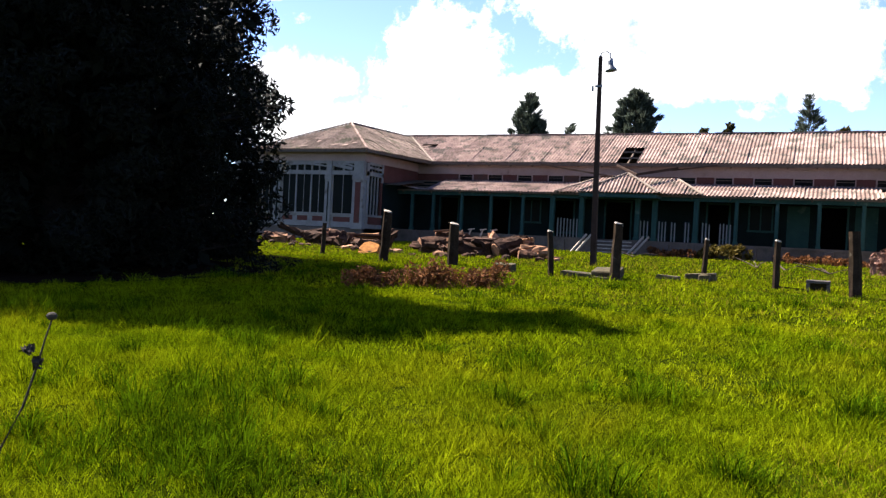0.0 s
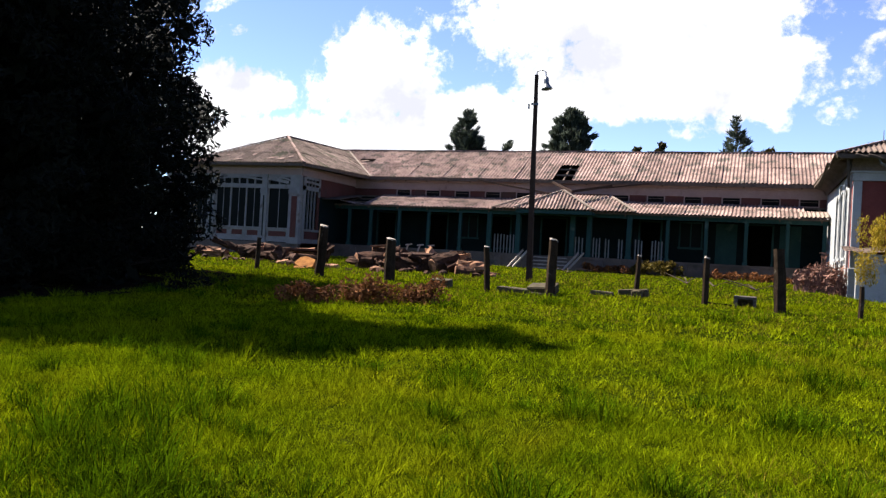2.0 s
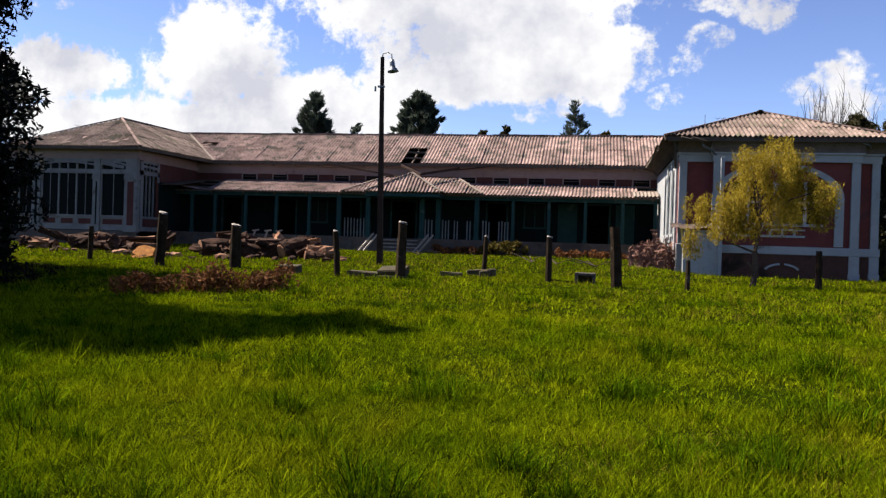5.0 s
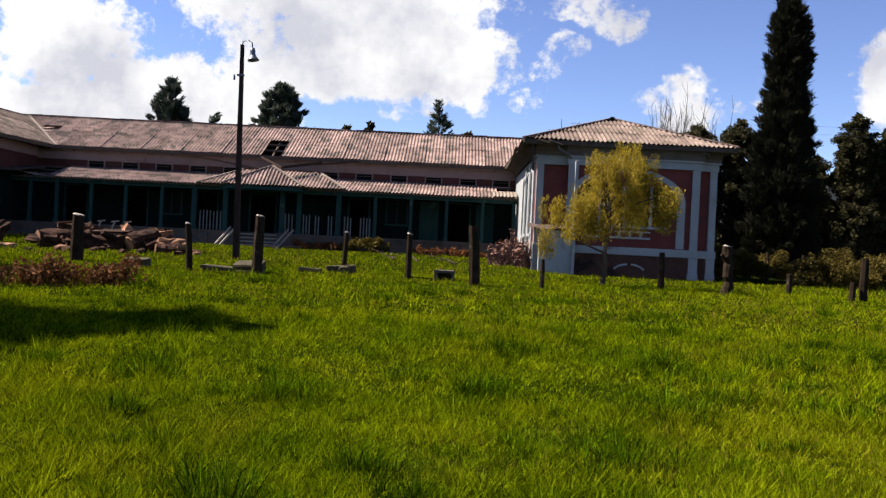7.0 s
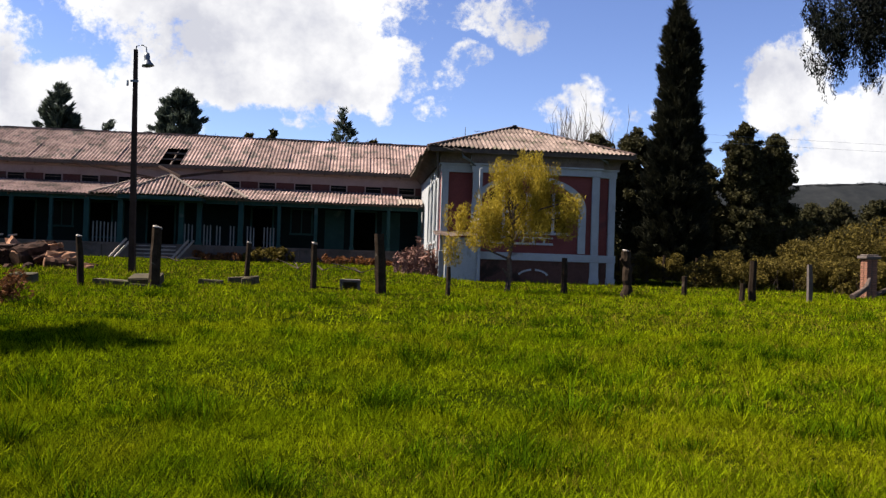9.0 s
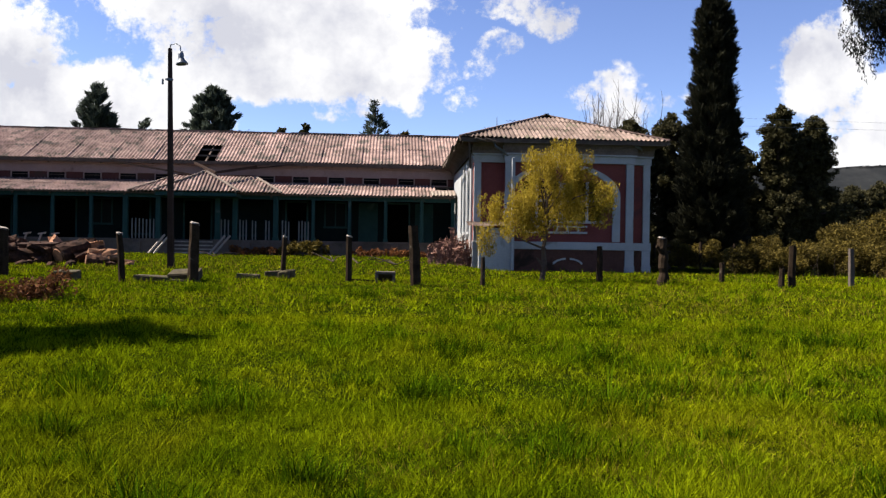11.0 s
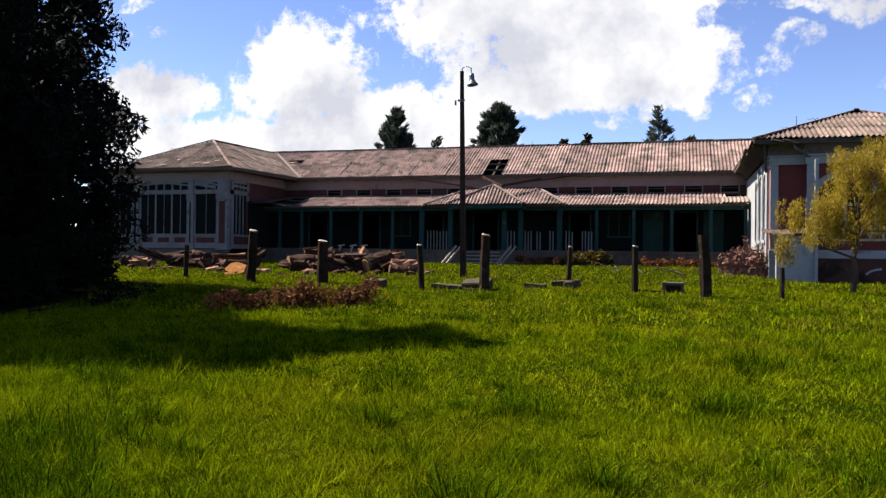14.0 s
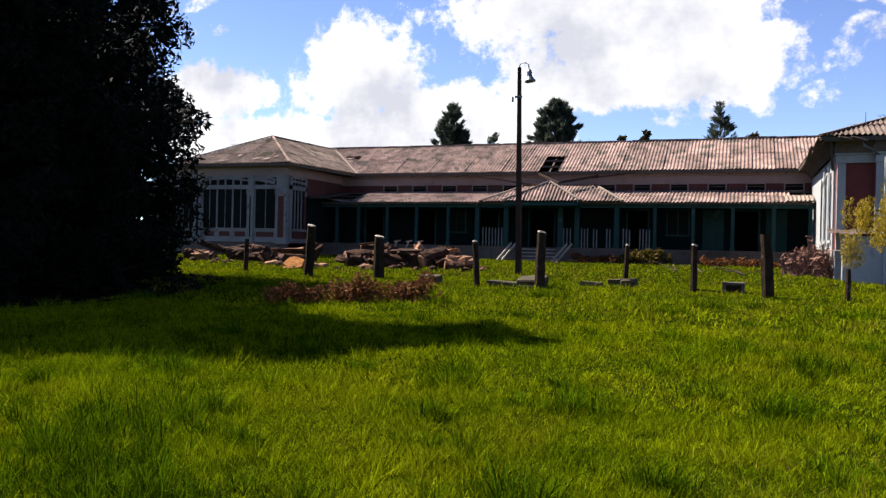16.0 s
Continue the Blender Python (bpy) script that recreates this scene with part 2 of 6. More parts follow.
M_STONE = material("mossy_stone", (0.030, 0.023, 0.013), (0.088, 0.070, 0.042), 4.0, 0.95, 0.6, 25.0, by_object=0.25, stain=((0.045, 0.055, 0.02), 5.0, 0.58))
M_SOFFIT = material("stained_soffit", (0.07, 0.05, 0.04), (0.15, 0.115, 0.095), 1.2, 0.9, 0.2, 15.0)

# ---- builders ----


def thing(name, label, category, at=(0, 0, 0), group="", kind=""):
    e = new(name)
    e.empty_display_size = 0.2
    e.location = at
    return tagged(e, label, category, group, kind)


def part(name, bm, mat, parent=None, label="", smooth=False):
    """Links a bmesh, in the world's metres, as one mesh under its thing or part."""
    me = bpy.data.meshes.new(name)
    bm.normal_update()
    bm.to_mesh(me)
    bm.free()
    me.materials.append(mat)
    if smooth:
        me.polygons.foreach_set("use_smooth", [True] * len(me.polygons))
    ob = new(name, me)
    if parent:
        ob.parent = parent
        if parent.type == "EMPTY":
            ob.matrix_parent_inverse = Matrix.Translation(-parent.location)
    return tagged(ob, label)


def mesh_ob(name, verts, faces, mat, parent=None, label="", smooth=False):
    me = bpy.data.meshes.new(name)
    me.from_pydata(verts, [], faces)
    me.materials.append(mat)
    if smooth:
        me.polygons.foreach_set("use_smooth", [True] * len(me.polygons))
    ob = new(name, me)
    if parent:
        ob.parent = parent
        if parent.type == "EMPTY":
            ob.matrix_parent_inverse = Matrix.Translation(-parent.location)
    return tagged(ob, label)


def box(bm, x0, x1, y0, y1, z0, z1, m=None, bevel=0.0):
    r = bmesh.ops.create_cube(bm, size=1.0, matrix=Matrix.Translation(((x0 + x1) / 2, (y0 + y1) / 2, (z0 + z1) / 2)) @ Matrix.Diagonal((abs(x1 - x0), abs(y1 - y0), abs(z1 - z0), 1)))
    vs = r["verts"]
    if bevel:
        es = list({e for v in vs for e in v.link_edges})
        vs = bmesh.ops.bevel(bm, geom=es, offset=bevel, segments=1, affect="EDGES", profile=0.5)["verts"]
    if m is not None:
        bmesh.ops.transform(bm, matrix=m, verts=vs)
    return bm


def B(*boxes, bevel=0.0):
    bm = bmesh.new()
    for b in boxes:
        box(bm, *b, bevel=bevel)
    return bm


def beam(bm, a, b, w, h=None, roll=0.0):
    """A squared timber from a to b."""
    a, b = Vector(a), Vector(b)
    d = b - a
    m = Matrix.Translation((a + b) / 2) @ d.to_track_quat("X", "Z").to_matrix().to_4x4() @ Matrix.Rotation(roll, 4, "X")
    L = d.length
    return box(bm, -L / 2, L / 2, -w / 2, w / 2, -(h or w) / 2, (h or w) / 2, m)


def tube(bm, pts, radii, sides=8, wobble=0.0, rng=random):
    """A tapered round limb through the points."""
    rings = []
    for i, p in enumerate(pts):
        p = Vector(p)
        d = (Vector(pts[min(i + 1, len(pts) - 1)]) - Vector(pts[max(i - 1, 0)])).normalized()
        s = d.orthogonal().normalized()
        q = d.cross(s)
        ring = []
        for k in range(sides):
            a = 2 * math.pi * k / sides
            r = radii[i] * (1 + wobble * (rng.random() - 0.5))
            ring.append(bm.verts.new(p + (s * math.cos(a) + q * math.sin(a)) * r))
        rings.append(ring)
    for a, b in zip(rings, rings[1:]):
        k0 = min(range(sides), key=lambda k: (b[k].co - a[0].co).length)
        for k in range(sides):
            bm.faces.new((a[k], a[(k + 1) % sides], b[(k + 1 + k0) % sides], b[(k + k0) % sides]))
    bm.faces.new(rings[0][::-1])
    bm.faces.new(rings[-1])
    return bm


def wall_grid(bm, u0, u1, z0, z1, y0, y1, holes, axis="x"):
    """A wall slab along x (or y) with rectangular openings (u0, u1, z0, z1) through it."""
    us = sorted({u0, u1, *[h[0] for h in holes], *[h[1] for h in holes]})
    for a, b in zip(us, us[1:]):
        mid = (a + b) / 2
        cuts = sorted((h[2], h[3]) for h in holes if h[0] < mid < h[1])
        z = z0
        for c0, c1 in [*cuts, (z1, z1)]:
            if c0 > z + 1e-4:
                box(bm, *((a, b, y0, y1) if axis == "x" else (y0, y1, a, b)), z, c0)
            z = max(z, c1)
    bmesh.ops.remove_doubles(bm, verts=bm.verts[:], dist=1e-4)
    return bm


PITCH_WAVE = 0.177


def sheets(roof, O, U, V, width, limits, mat, length=1.75, seed=0, skip=(), amp=0.031, sheet_w=1.062, wear=1.0):
    """Corrugated sheets, each its own piece, in courses up a slope. O: eave's start; U along the eave, V up the slope; limits(u): the slope's span there."""
    rng = random.Random(seed)
    O, U, V = Vector(O), Vector(U).normalized(), Vector(V).normalized()
    N = U.cross(V)
    top = max(limits(width * k / 40)[1] for k in range(41))
    for j in range(int(math.ceil(top / length))):
        for i in range(int(math.ceil(width / sheet_w - 1e-6))):
            if (i, j) in skip:
                rng.random()
                continue
            ua, ub = i * sheet_w, min((i + 1) * sheet_w + 0.02, width)
            slide, lift, tilt = rng.uniform(-0.035, 0.035) * wear, rng.uniform(0, 0.012) + 0.003 * (i % 2), rng.uniform(-0.008, 0.008) * wear
            n = max(2, int(round((ub - ua) / PITCH_WAVE * 6)))
            verts, cols = [], 0
            for k in range(n + 1):
                u = ua + (ub - ua) * k / n
                lo, hi = limits(u)
                a, b = max(lo, j * length + (slide if j else slide * 0.6)), min(hi, (j + 1) * length + 0.14)
                b = max(a + 0.002, b)
                w = amp * math.cos(2 * math.pi * u / PITCH_WAVE) + lift + tilt * (u - ua)
                lap = 0.02
                pa, pb = O + U * u + V * a + N * (w + lap + 0.012), O + U * u + V * b + N * (w + 0.012 - 0.0 * lap)
                verts += [pa, pb, pa, pa - N * 0.014]
                cols += 1
            if all((verts[4 * k] - verts[4 * k + 1]).length < 0.05 for k in range(cols)):
                continue
            faces = []
            for k in range(cols - 1):
                a, b = 4 * k, 4 * k + 4
                faces += [(a, b, b + 1, a + 1), (a + 3, b + 3, b + 2, a + 2)]
            mesh_ob("roof_sheet", [tuple(v) for v in verts], faces, mat, roof, smooth=True)


def ground_z(x, y):
    left = np.interp(y, [-1500, -60, 0, 20, 31, 40, 60, 1500], [-12, -2.3, 0, 0.79, 0.98, 1.18, 1.3, 9])
    right = np.interp(y, [-1500, -60, 0, 20, 31, 40, 60, 1500], [-12, -2.3, 0, 0.76, 0.76, 0.80, 0.9, 9])
    s = np.clip((np.asarray(x) - 1.5) / 3.5, 0, 1)
    s = s * s * (3 - 2 * s)
    return left * (1 - s) + right * s


def gz(x, y):
    return float(ground_z(x, y))


def leaves(name, centres, sizes, spread, count, leaf, mat, parent, label="", seed=0, long=1.0, hang=0.0, axis=None):
    """Many small pointed leaves in clumps round the centres. hang: how far they turn to hang down."""
    rs = np.random.RandomState(seed)
    C, S = np.asarray(centres, float), np.asarray(sizes, float)
    pick = rs.choice(len(C), count, p=S ** 2 / np.sum(S ** 2))
    d = rs.normal(size=(count, 3))
    d /= np.linalg.norm(d, axis=1)[:, None]
    r = rs.uniform(0.35, 1.0, count) ** 0.5
    P = C[pick] + d * (r * S[pick])[:, None] * np.asarray(spread)
    a = rs.normal(size=(count, 3))
    a = a * (1 - hang) + np.array([0, 0, -1.0]) * hang * 1.6
    if axis:
        o = P[:, :2] - np.asarray(axis)
        o /= np.linalg.norm(o, axis=1)[:, None] + 1e-6
        a = a * 0.32 + np.stack([o[:, 0] * 0.8, o[:, 1] * 0.8, np.full(count, 0.75)], 1)
    a /= np.linalg.norm(a, axis=1)[:, None]
    b = np.cross(a, rs.normal(size=(count, 3)))
    b /= np.linalg.norm(b, axis=1)[:, None]
    s = leaf * rs.uniform(0.6, 1.5, count)[:, None]
    V = np.empty((count * 4, 3))
    V[0::4], V[1::4], V[2::4], V[3::4] = P - a * s * long, P + b * s * 0.5, P + a * s * long, P - b * s * 0.5
    me = bpy.data.meshes.new(name)
    me.vertices.add(count * 4)
    me.vertices.foreach_set("co", V.ravel())
    me.loops.add(count * 4)
    me.loops.foreach_set("vertex_index", np.arange(count * 4))
    me.polygons.add(count)
    me.polygons.foreach_set("loop_start", np.arange(0, count * 4, 4))
    me.materials.append(mat)
    me.update()
    me.validate()
    ob = new(name, me)
    if parent:
        ob.parent = parent
        if parent.type == "EMPTY":
            ob.matrix_parent_inverse = Matrix.Translation(-parent.location)
    return tagged(ob, label)

# ---- ground ----
gx = np.concatenate([[-1500, -600, -250, -120, -70, -50, -40], np.arange(-34, 26, 0.4), [28, 32, 40, 55, 80, 130, 260, 600, 1500]])
gy = np.concatenate([[-1500, -400, -100, -30, -10, -4], np.arange(-1, 46, 0.4), [48, 52, 60, 80, 120, 200, 400, 900, 1500]])
GX, GY = np.meshgrid(gx, gy)
near_field = (np.abs(GX) < 36) & (GY > -6) & (GY < 46)
bumps = np.array([[noise.noise((x * 0.7, y * 0.7, 0)) * 0.005 + noise.noise((x * 2.3, y * 2.3, 5)) * 0.003 - 0.008 for x in gx] for y in gy])
GZ = ground_z(GX, GY) + np.where(near_field, bumps, 0)
nx = len(gx)
quads = [(j * nx + i, j * nx + i + 1, (j + 1) * nx + i + 1, (j + 1) * nx + i) for j in range(len(gy) - 1) for i in range(nx - 1)]
ground = mesh_ob("ground", np.stack([GX, GY, GZ], 2).reshape(-1, 3).tolist(), quads, M_SOIL, smooth=True)
tagged(ground, "gently rising meadow of bright green grass", "ground", kind="structure")

# ---- the house: main range ----
EAVE, RIDGE_Y, RIDGE_Z, FLOOR = 5.88, 46.0, 7.93, 1.85
WY = 42.35                                   # front wall of the main range
house = thing("house", "long abandoned single-storey house with faded pink walls and corrugated roofs", "house", (-9, 46, 1.2))

# front wall behind the veranda, with its doors and windows left open and dark
DOORS = [(-20.4, -19.3), (-17.2, -16.1), (-13.6, -12.4), (-10.6, -9.3), (-5.4, -4.4), (-0.2, 0.9)]
WINDOWS = [(-15.3, -14.3), (-3.4, -2.4)]
holes = [(a, b, FLOOR, 3.85) for a, b in DOORS] + [(a, b, 2.65, 3.85) for a, b in WINDOWS]
part("wall", wall_grid(bmesh.new(), -22.0, 3.4, 1.1, 4.75, WY, WY + 0.25, holes), M_TEALWALL, house, "teal wall darkened in its colour for the deep shade under the veranda roof")
part("wall", B((-22.0, 3.4, WY, WY + 0.25, 4.75, 5.3)), M_BROWN, house, "faded brown-pink upper wall band")
part("wall", B((-22.0, 3.4, WY - 0.03, WY + 0.25, 5.3, 5.62)), M_CREAM, house, "cream board frieze under the eaves")
part("cornice", B((-22.0, 3.4, WY - 0.10, WY + 0.25, 5.62, 5.78), (-22.0, 3.4, WY - 0.06, WY, 5.22, 5.30)), M_CREAM, house)
part("wall", B((-30, 12, 49.9, 50.15, 1.0, 5.8)), M_BROWN, house, "plain rear wall")
part("wall", B((-22, 3.4, WY + 3.0, WY + 3.15, 1.8, 5.6)), M_DARK, house, "inner partition wall coloured near black for the unlit room")
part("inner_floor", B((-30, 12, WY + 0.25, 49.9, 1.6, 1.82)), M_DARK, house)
part("inner_ceiling", B((-29, 10, WY + 0.25, 49.9, 5.45, 5.55)), M_TIMBER, house)
for a, b in DOORS:
    part("door_frame", B((a - 0.09, a, WY - 0.03, WY + 0.1, FLOOR, 3.94), (b, b + 0.09, WY - 0.03, WY + 0.1, FLOOR, 3.94), (a, b, WY - 0.03, WY + 0.1, 3.85, 3.94)), M_TEAL, house)
for a, b in WINDOWS:
    w = part("window", B((a - 0.08, a, WY - 0.03, WY + 0.08, 2.57, 3.93), (b, b + 0.08, WY - 0.03, WY + 0.08, 2.57, 3.93), (a, b, WY - 0.03, WY + 0.08, 3.85, 3.93), (a - 0.12, b + 0.12, WY - 0.08, WY + 0.08, 2.55, 2.65), ((a + b) / 2 - 0.03, (a + b) / 2 + 0.03, WY - 0.01, WY + 0.05, 2.65, 3.85)), M_TEAL, house, "faded teal window frame")
    part("pane", B((a, (a + b) / 2 - 0.03, WY + 0.02, WY + 0.03, 2.65, 3.85)), M_GLASS, w)
    part("pane", B(((a + b) / 2 + 0.03, b, WY + 0.02, WY + 0.03, 2.65, 3.85)), M_GLASS, w)
# a pale wall panel beside the last doors
part("wall_panel", B((-1.7, -0.7, WY - 0.02, WY, FLOOR, 3.9)), M_TEAL, house)
part("wall_panel", B((1.25, 2.2, WY - 0.02, WY, FLOOR, 3.9)), M_TEAL, house)

# air openings under the eaves, their darkness painted near black; lower panels between them
VENTS = [-18.86, -17.05, -15.27, -13.48, -11.7, -6.5, -4.71, -2.88, -1.06, 0.75, 2.48]
for i, x in enumerate(VENTS):
    v = part("vent", B((x - 0.40, x + 0.40, WY - 0.02, WY, 4.88, 5.21)), M_DARK, house, "ventilation opening drawn as a near-black panel")
    part("vent_frame", B((x - 0.46, x - 0.40, WY - 0.05, WY, 4.86, 5.22), (x + 0.40, x + 0.46, WY - 0.05, WY, 4.86, 5.22), (x - 0.4, x + 0.4, WY - 0.05, WY, 5.19, 5.22), (x - 0.46, x + 0.46, WY - 0.06, WY, 4.82, 4.87)), M_CREAM, v)
    part("slat", B((x - 0.4, x + 0.4, WY - 0.04, WY - 0.02, 5.06, 5.085)), M_TIMBER, v)
    if i + 1 < len(VENTS) and VENTS[i + 1] - x < 2.5:
        part("wall_panel", B((x + 0.52, VENTS[i + 1] - 0.52, WY - 0.025, WY, 4.80, 5.10)), M_BROWN, house)

# main roof: timbers, then sheets with the hole and slipped corner
Vd = Vector((0, RIDGE_Y - 42.0, RIDGE_Z - EAVE)).normalized()
Lm = math.hypot(RIDGE_Y - 42.0, RIDGE_Z - EAVE)
bm = bmesh.new()
for k in range(6):
    s = 0.05 + k * (Lm - 0.1) / 5
    p = Vector((0, 42.0, EAVE)) + Vd * s
    beam(bm, (-24.5, p.y, p.z - 0.06), (6.0, p.y, p.z - 0.06), 0.07, 0.09)
for x in np.arange(-21.3, 3.0, 1.3):
    beam(bm, (x, 42.1, EAVE - 0.16), (x, RIDGE_Y, RIDGE_Z - 0.16), 0.07, 0.12)
main_roof = part("roof", bm, M_TIMBER, house, "brown-grey corrugated roof with a hole and slipped sheets")
part("fascia", B((-21.6, 2.6, 41.98, 42.01, EAVE - 0.16, EAVE - 0.02)), M_TIMBER, main_roof)
part("soffit", B((-21.7, 2.7, 42.02, WY, 5.74, 5.765)), M_TIMBER, main_roof)
X0, X1 = -24.97, 6.6


def main_limits(u):
    x = X0 + u
    lo = max(0.0, (-20.85 - x) / 3.7 * Lm * 0.97) if x < -20.85 else 0.0
    if x > 2.62:
        lo = max(lo, (x - 2.62) / 3.8 * Lm)
    return min(lo, Lm), Lm


def column(x):
    return int((x - X0) / 1.062)


sheets(main_roof, (X0, 42.0, EAVE), (1, 0, 0), Vd, X1 - X0, main_limits, M_SHEET, 2.25, 3, wear=1.8, skip={(column(-9.95), 0), (column(-22.4), 1)})
# a short sheet is left above the hole beside the valley
sheets(main_roof, (X0 + 1.062 * column(-22.4), 42.0, EAVE), (1, 0, 0), Vd, 1.062, lambda u: (2.95, Lm), M_SHEET, 2.25, 4)
for x in np.arange(-25.2, 6.0, 1.5):
    part("ridge_cap", beam(bmesh.new(), (x, RIDGE_Y, RIDGE_Z + 0.03), (x + 1.49, RIDGE_Y, RIDGE_Z + 0.03 + random.uniform(-0.05, 0.03)), 0.28, 0.07), M_SHEET, main_roof)
back = bmesh.new()
vs = [back.verts.new(v) for v in ((-31, 50.4, EAVE - 0.05), (12, 50.4, EAVE - 0.05), (12, RIDGE_Y, RIDGE_Z - 0.01), (-31, RIDGE_Y, RIDGE_Z - 0.01))]
back.faces.new(vs)
part("rear_slope", back, M_SHEET, main_roof)
# loose sheets and splintered boards round the open valley corner
bm = bmesh.new()
for a, b in (((-22.9, 44.1, 7.02), (-22.2, 44.3, 7.1)), ((-22.7, 43.8, 6.86), (-22.0, 43.7, 6.80)), ((-22.4, 43.5, 6.66), (-21.7, 43.4, 6.62))):
    beam(bm, a, b, 0.16, 0.03, 0.4)
part("slipped_sheet", bm, M_SHEET, main_roof)
part("valley_gutter", (lambda b: beam(b, (-20.85, 41.95, EAVE + 0.03), (-24.6, 46.0, RIDGE_Z + 0.06), 0.14, 0.05))(bmesh.new()), M_RIDGE, main_roof)

# fallen roof timbers above the porch
for a, b, w in (((-14.2, 41.85, 5.78), (-9.9, 40.6, 5.05), 0.09), ((-10.0, 41.8, 5.75), (-8.6, 40.2, 5.12), 0.10), ((-8.7, 40.4, 5.15), (-6.9, 41.8, 5.62), 0.13), ((-7.2, 41.7, 5.5), (-5.0, 41.95, 5.8), 0.06)):
    tagged(part("broken_rafter", beam(bmesh.new(), a, b, w), M_POLE), "broken roof timber leaning on the porch roof", "timber")

# ---- veranda ----
veranda = thing("veranda", "long shaded veranda with teal posts on a concrete platform", "veranda", (-9, 40, 1.2))
PY0 = 39.75
part("platform", B((-22.0, -10.6, PY0, WY, 0.9, FLOOR), (-8.6, 3.2, PY0, WY, 0.9, FLOOR), (-10.6, -8.6, PY0 + 0.9, WY, 0.9, FLOOR), bevel=0.02), M_CONCRETE, veranda, "stained pale concrete platform")
part("platform_edge", B((-22.0, -10.6, PY0 - 0.05, PY0, FLOOR - 0.10, FLOOR + 0.01), (-8.6, 3.2, PY0 - 0.05, PY0, FLOOR - 0.10, FLOOR + 0.01)), M_CONCRETE, veranda)
for k, x in enumerate((-20.6, -15.2, -12.2, -7.0, -3.0, 0.2)):
    part("pier", B((x - 0.2, x + 0.2, PY0 - 0.08, PY0, 0.9, FLOOR - 0.1), bevel=0.015), M_CONCRETE, veranda)
for k in range(4):
    st = part("step", B((-10.6, -8.6, PY0 - 0.25 + 0.28 * k, PY0 + 0.9, 1.05 + 0.18 * k, 1.05 + 0.18 * (k + 1) - 0.01), bevel=0.015), M_CONCRETE, veranda, "worn concrete step")
    part("nosing", B((-10.6, -8.6, PY0 - 0.29 + 0.28 * k, PY0 - 0.252 + 0.28 * k, 1.05 + 0.18 * (k + 1) - 0.06, 1.05 + 0.18 * (k + 1)), bevel=0.01), M_PALE, st, "pale worn nosing")
POSTS = [-21.05, -19.72, -17.99, -16.26, -14.45, -12.82, -11.26, -8.43, -7.59, -5.63, -3.81, -2.04, -0.27, 1.51, 3.05]
for x in POSTS:
    big = x in (-12.82, -11.26, -8.43, -7.59, -5.63)
    w = 0.12 if big else 0.08
    p = part("post", B((x - w, x + w, 40.0 - w, 40.0 + w, FLOOR, 4.0), bevel=0.012), M_TEAL, veranda, "flaking teal wooden post")
    part("post_base", B((x - w - 0.03, x + w + 0.03, 40.0 - w - 0.03, 40.0 + w + 0.03, FLOOR, FLOOR + 0.16), bevel=0.01), M_TEAL, p)
part("beam", B((-22.0, 3.2, 39.93, 40.07, 3.86, 4.05)), M_TEAL, veranda, "teal beam over the posts")
bm = bmesh.new()
VE = Vector((0, 39.65, 4.10))
Vv = Vector((0, WY - 39.65, 0.76)).normalized()
Lv = math.hypot(WY - 39.65, 0.76)
for k in range(4):
    p = VE + Vv * (0.1 + k * (Lv - 0.2) / 3)
    beam(bm, (-21.9, p.y, p.z - 0.055), (3.2, p.y, p.z - 0.055), 0.06, 0.08)
for x in np.arange(-21.6, 3.0, 1.75):
    beam(bm, (x, 39.8, 3.99), (x, WY, 4.72), 0.06, 0.1)
ver_roof = part("roof", bm, M_TIMBER, veranda, "low corrugated veranda roof")
sheets(ver_roof, (-20.1, VE.y, VE.z), (1, 0, 0), Vv, 23.3, lambda u: (0, Lv), M_SHEET, 1.45, 7, skip={(21, 1)})
# sagging end of the roof against the side wing
sheets(ver_roof, (-21.6, 39.75, 4.28), (1.45, -0.05, -0.22), (0, 0.9, 0.05), 1.5, lambda u: (0, 1.3), M_SHEET, 1.45, 8, wear=3)
sheets(ver_roof, (1.9, 39.62, 4.16), (1, 0, 0.01), Vv, 1.3, lambda u: (0, 1.2), M_RIDGE, 1.45, 9)
# railings: groups of pale pales
for xs in (np.arange(-12.5, -11.4, 0.17), np.arange(-8.25, -7.8, 0.17), (-7.35, -7.2, -7.05), (-6.75, -6.6), (-6.1, -5.95), (-5.3, -5.15, -5.0), (-4.5, -4.35, -4.2, -4.05)):
    r = part("railing", B((xs[0] - 0.06, xs[-1] + 0.06, 39.97, 40.03, 2.05, 2.1)), M_TEAL, veranda)
    for x in xs:
        part("pale", B((x - 0.03, x + 0.03, 39.955, 39.97, FLOOR + 0.02, 2.82 + random.uniform(-0.04, 0.03))), M_PALEGREY, r)

# porch roof: a wide hip and a smaller one before it
porch = part("porch_roof", (lambda b: [beam(b, p, q, 0.08) for p, q in (((-12.6, 39.5, 4.12), (-10.9, 41.6, 5.0)), ((-5.3, 39.5, 4.12), (-6.8, 41.6, 5.0)), ((-11.1, 38.7, 4.08), (-9.0, 40.1, 5.15)), ((-7.3, 38.7, 4.08), (-9.0, 40.1, 5.15)))] and b)(bmesh.new()), M_TIMBER, veranda, "hipped corrugated porch roof over the steps")
slope = Vector((0, 2.1, 0.92)).normalized()
sheets(porch, (-12.6, 39.5, 4.15), (1, 0, 0), slope, 7.3, lambda u: (0, max(0.0, min(2.29, u / 1.75 * 2.29, (7.3 - u) / 1.6 * 2.29))), M_SHEET, 1.5, 11)
slope = Vector((0, 1.45, 1.05)).normalized()
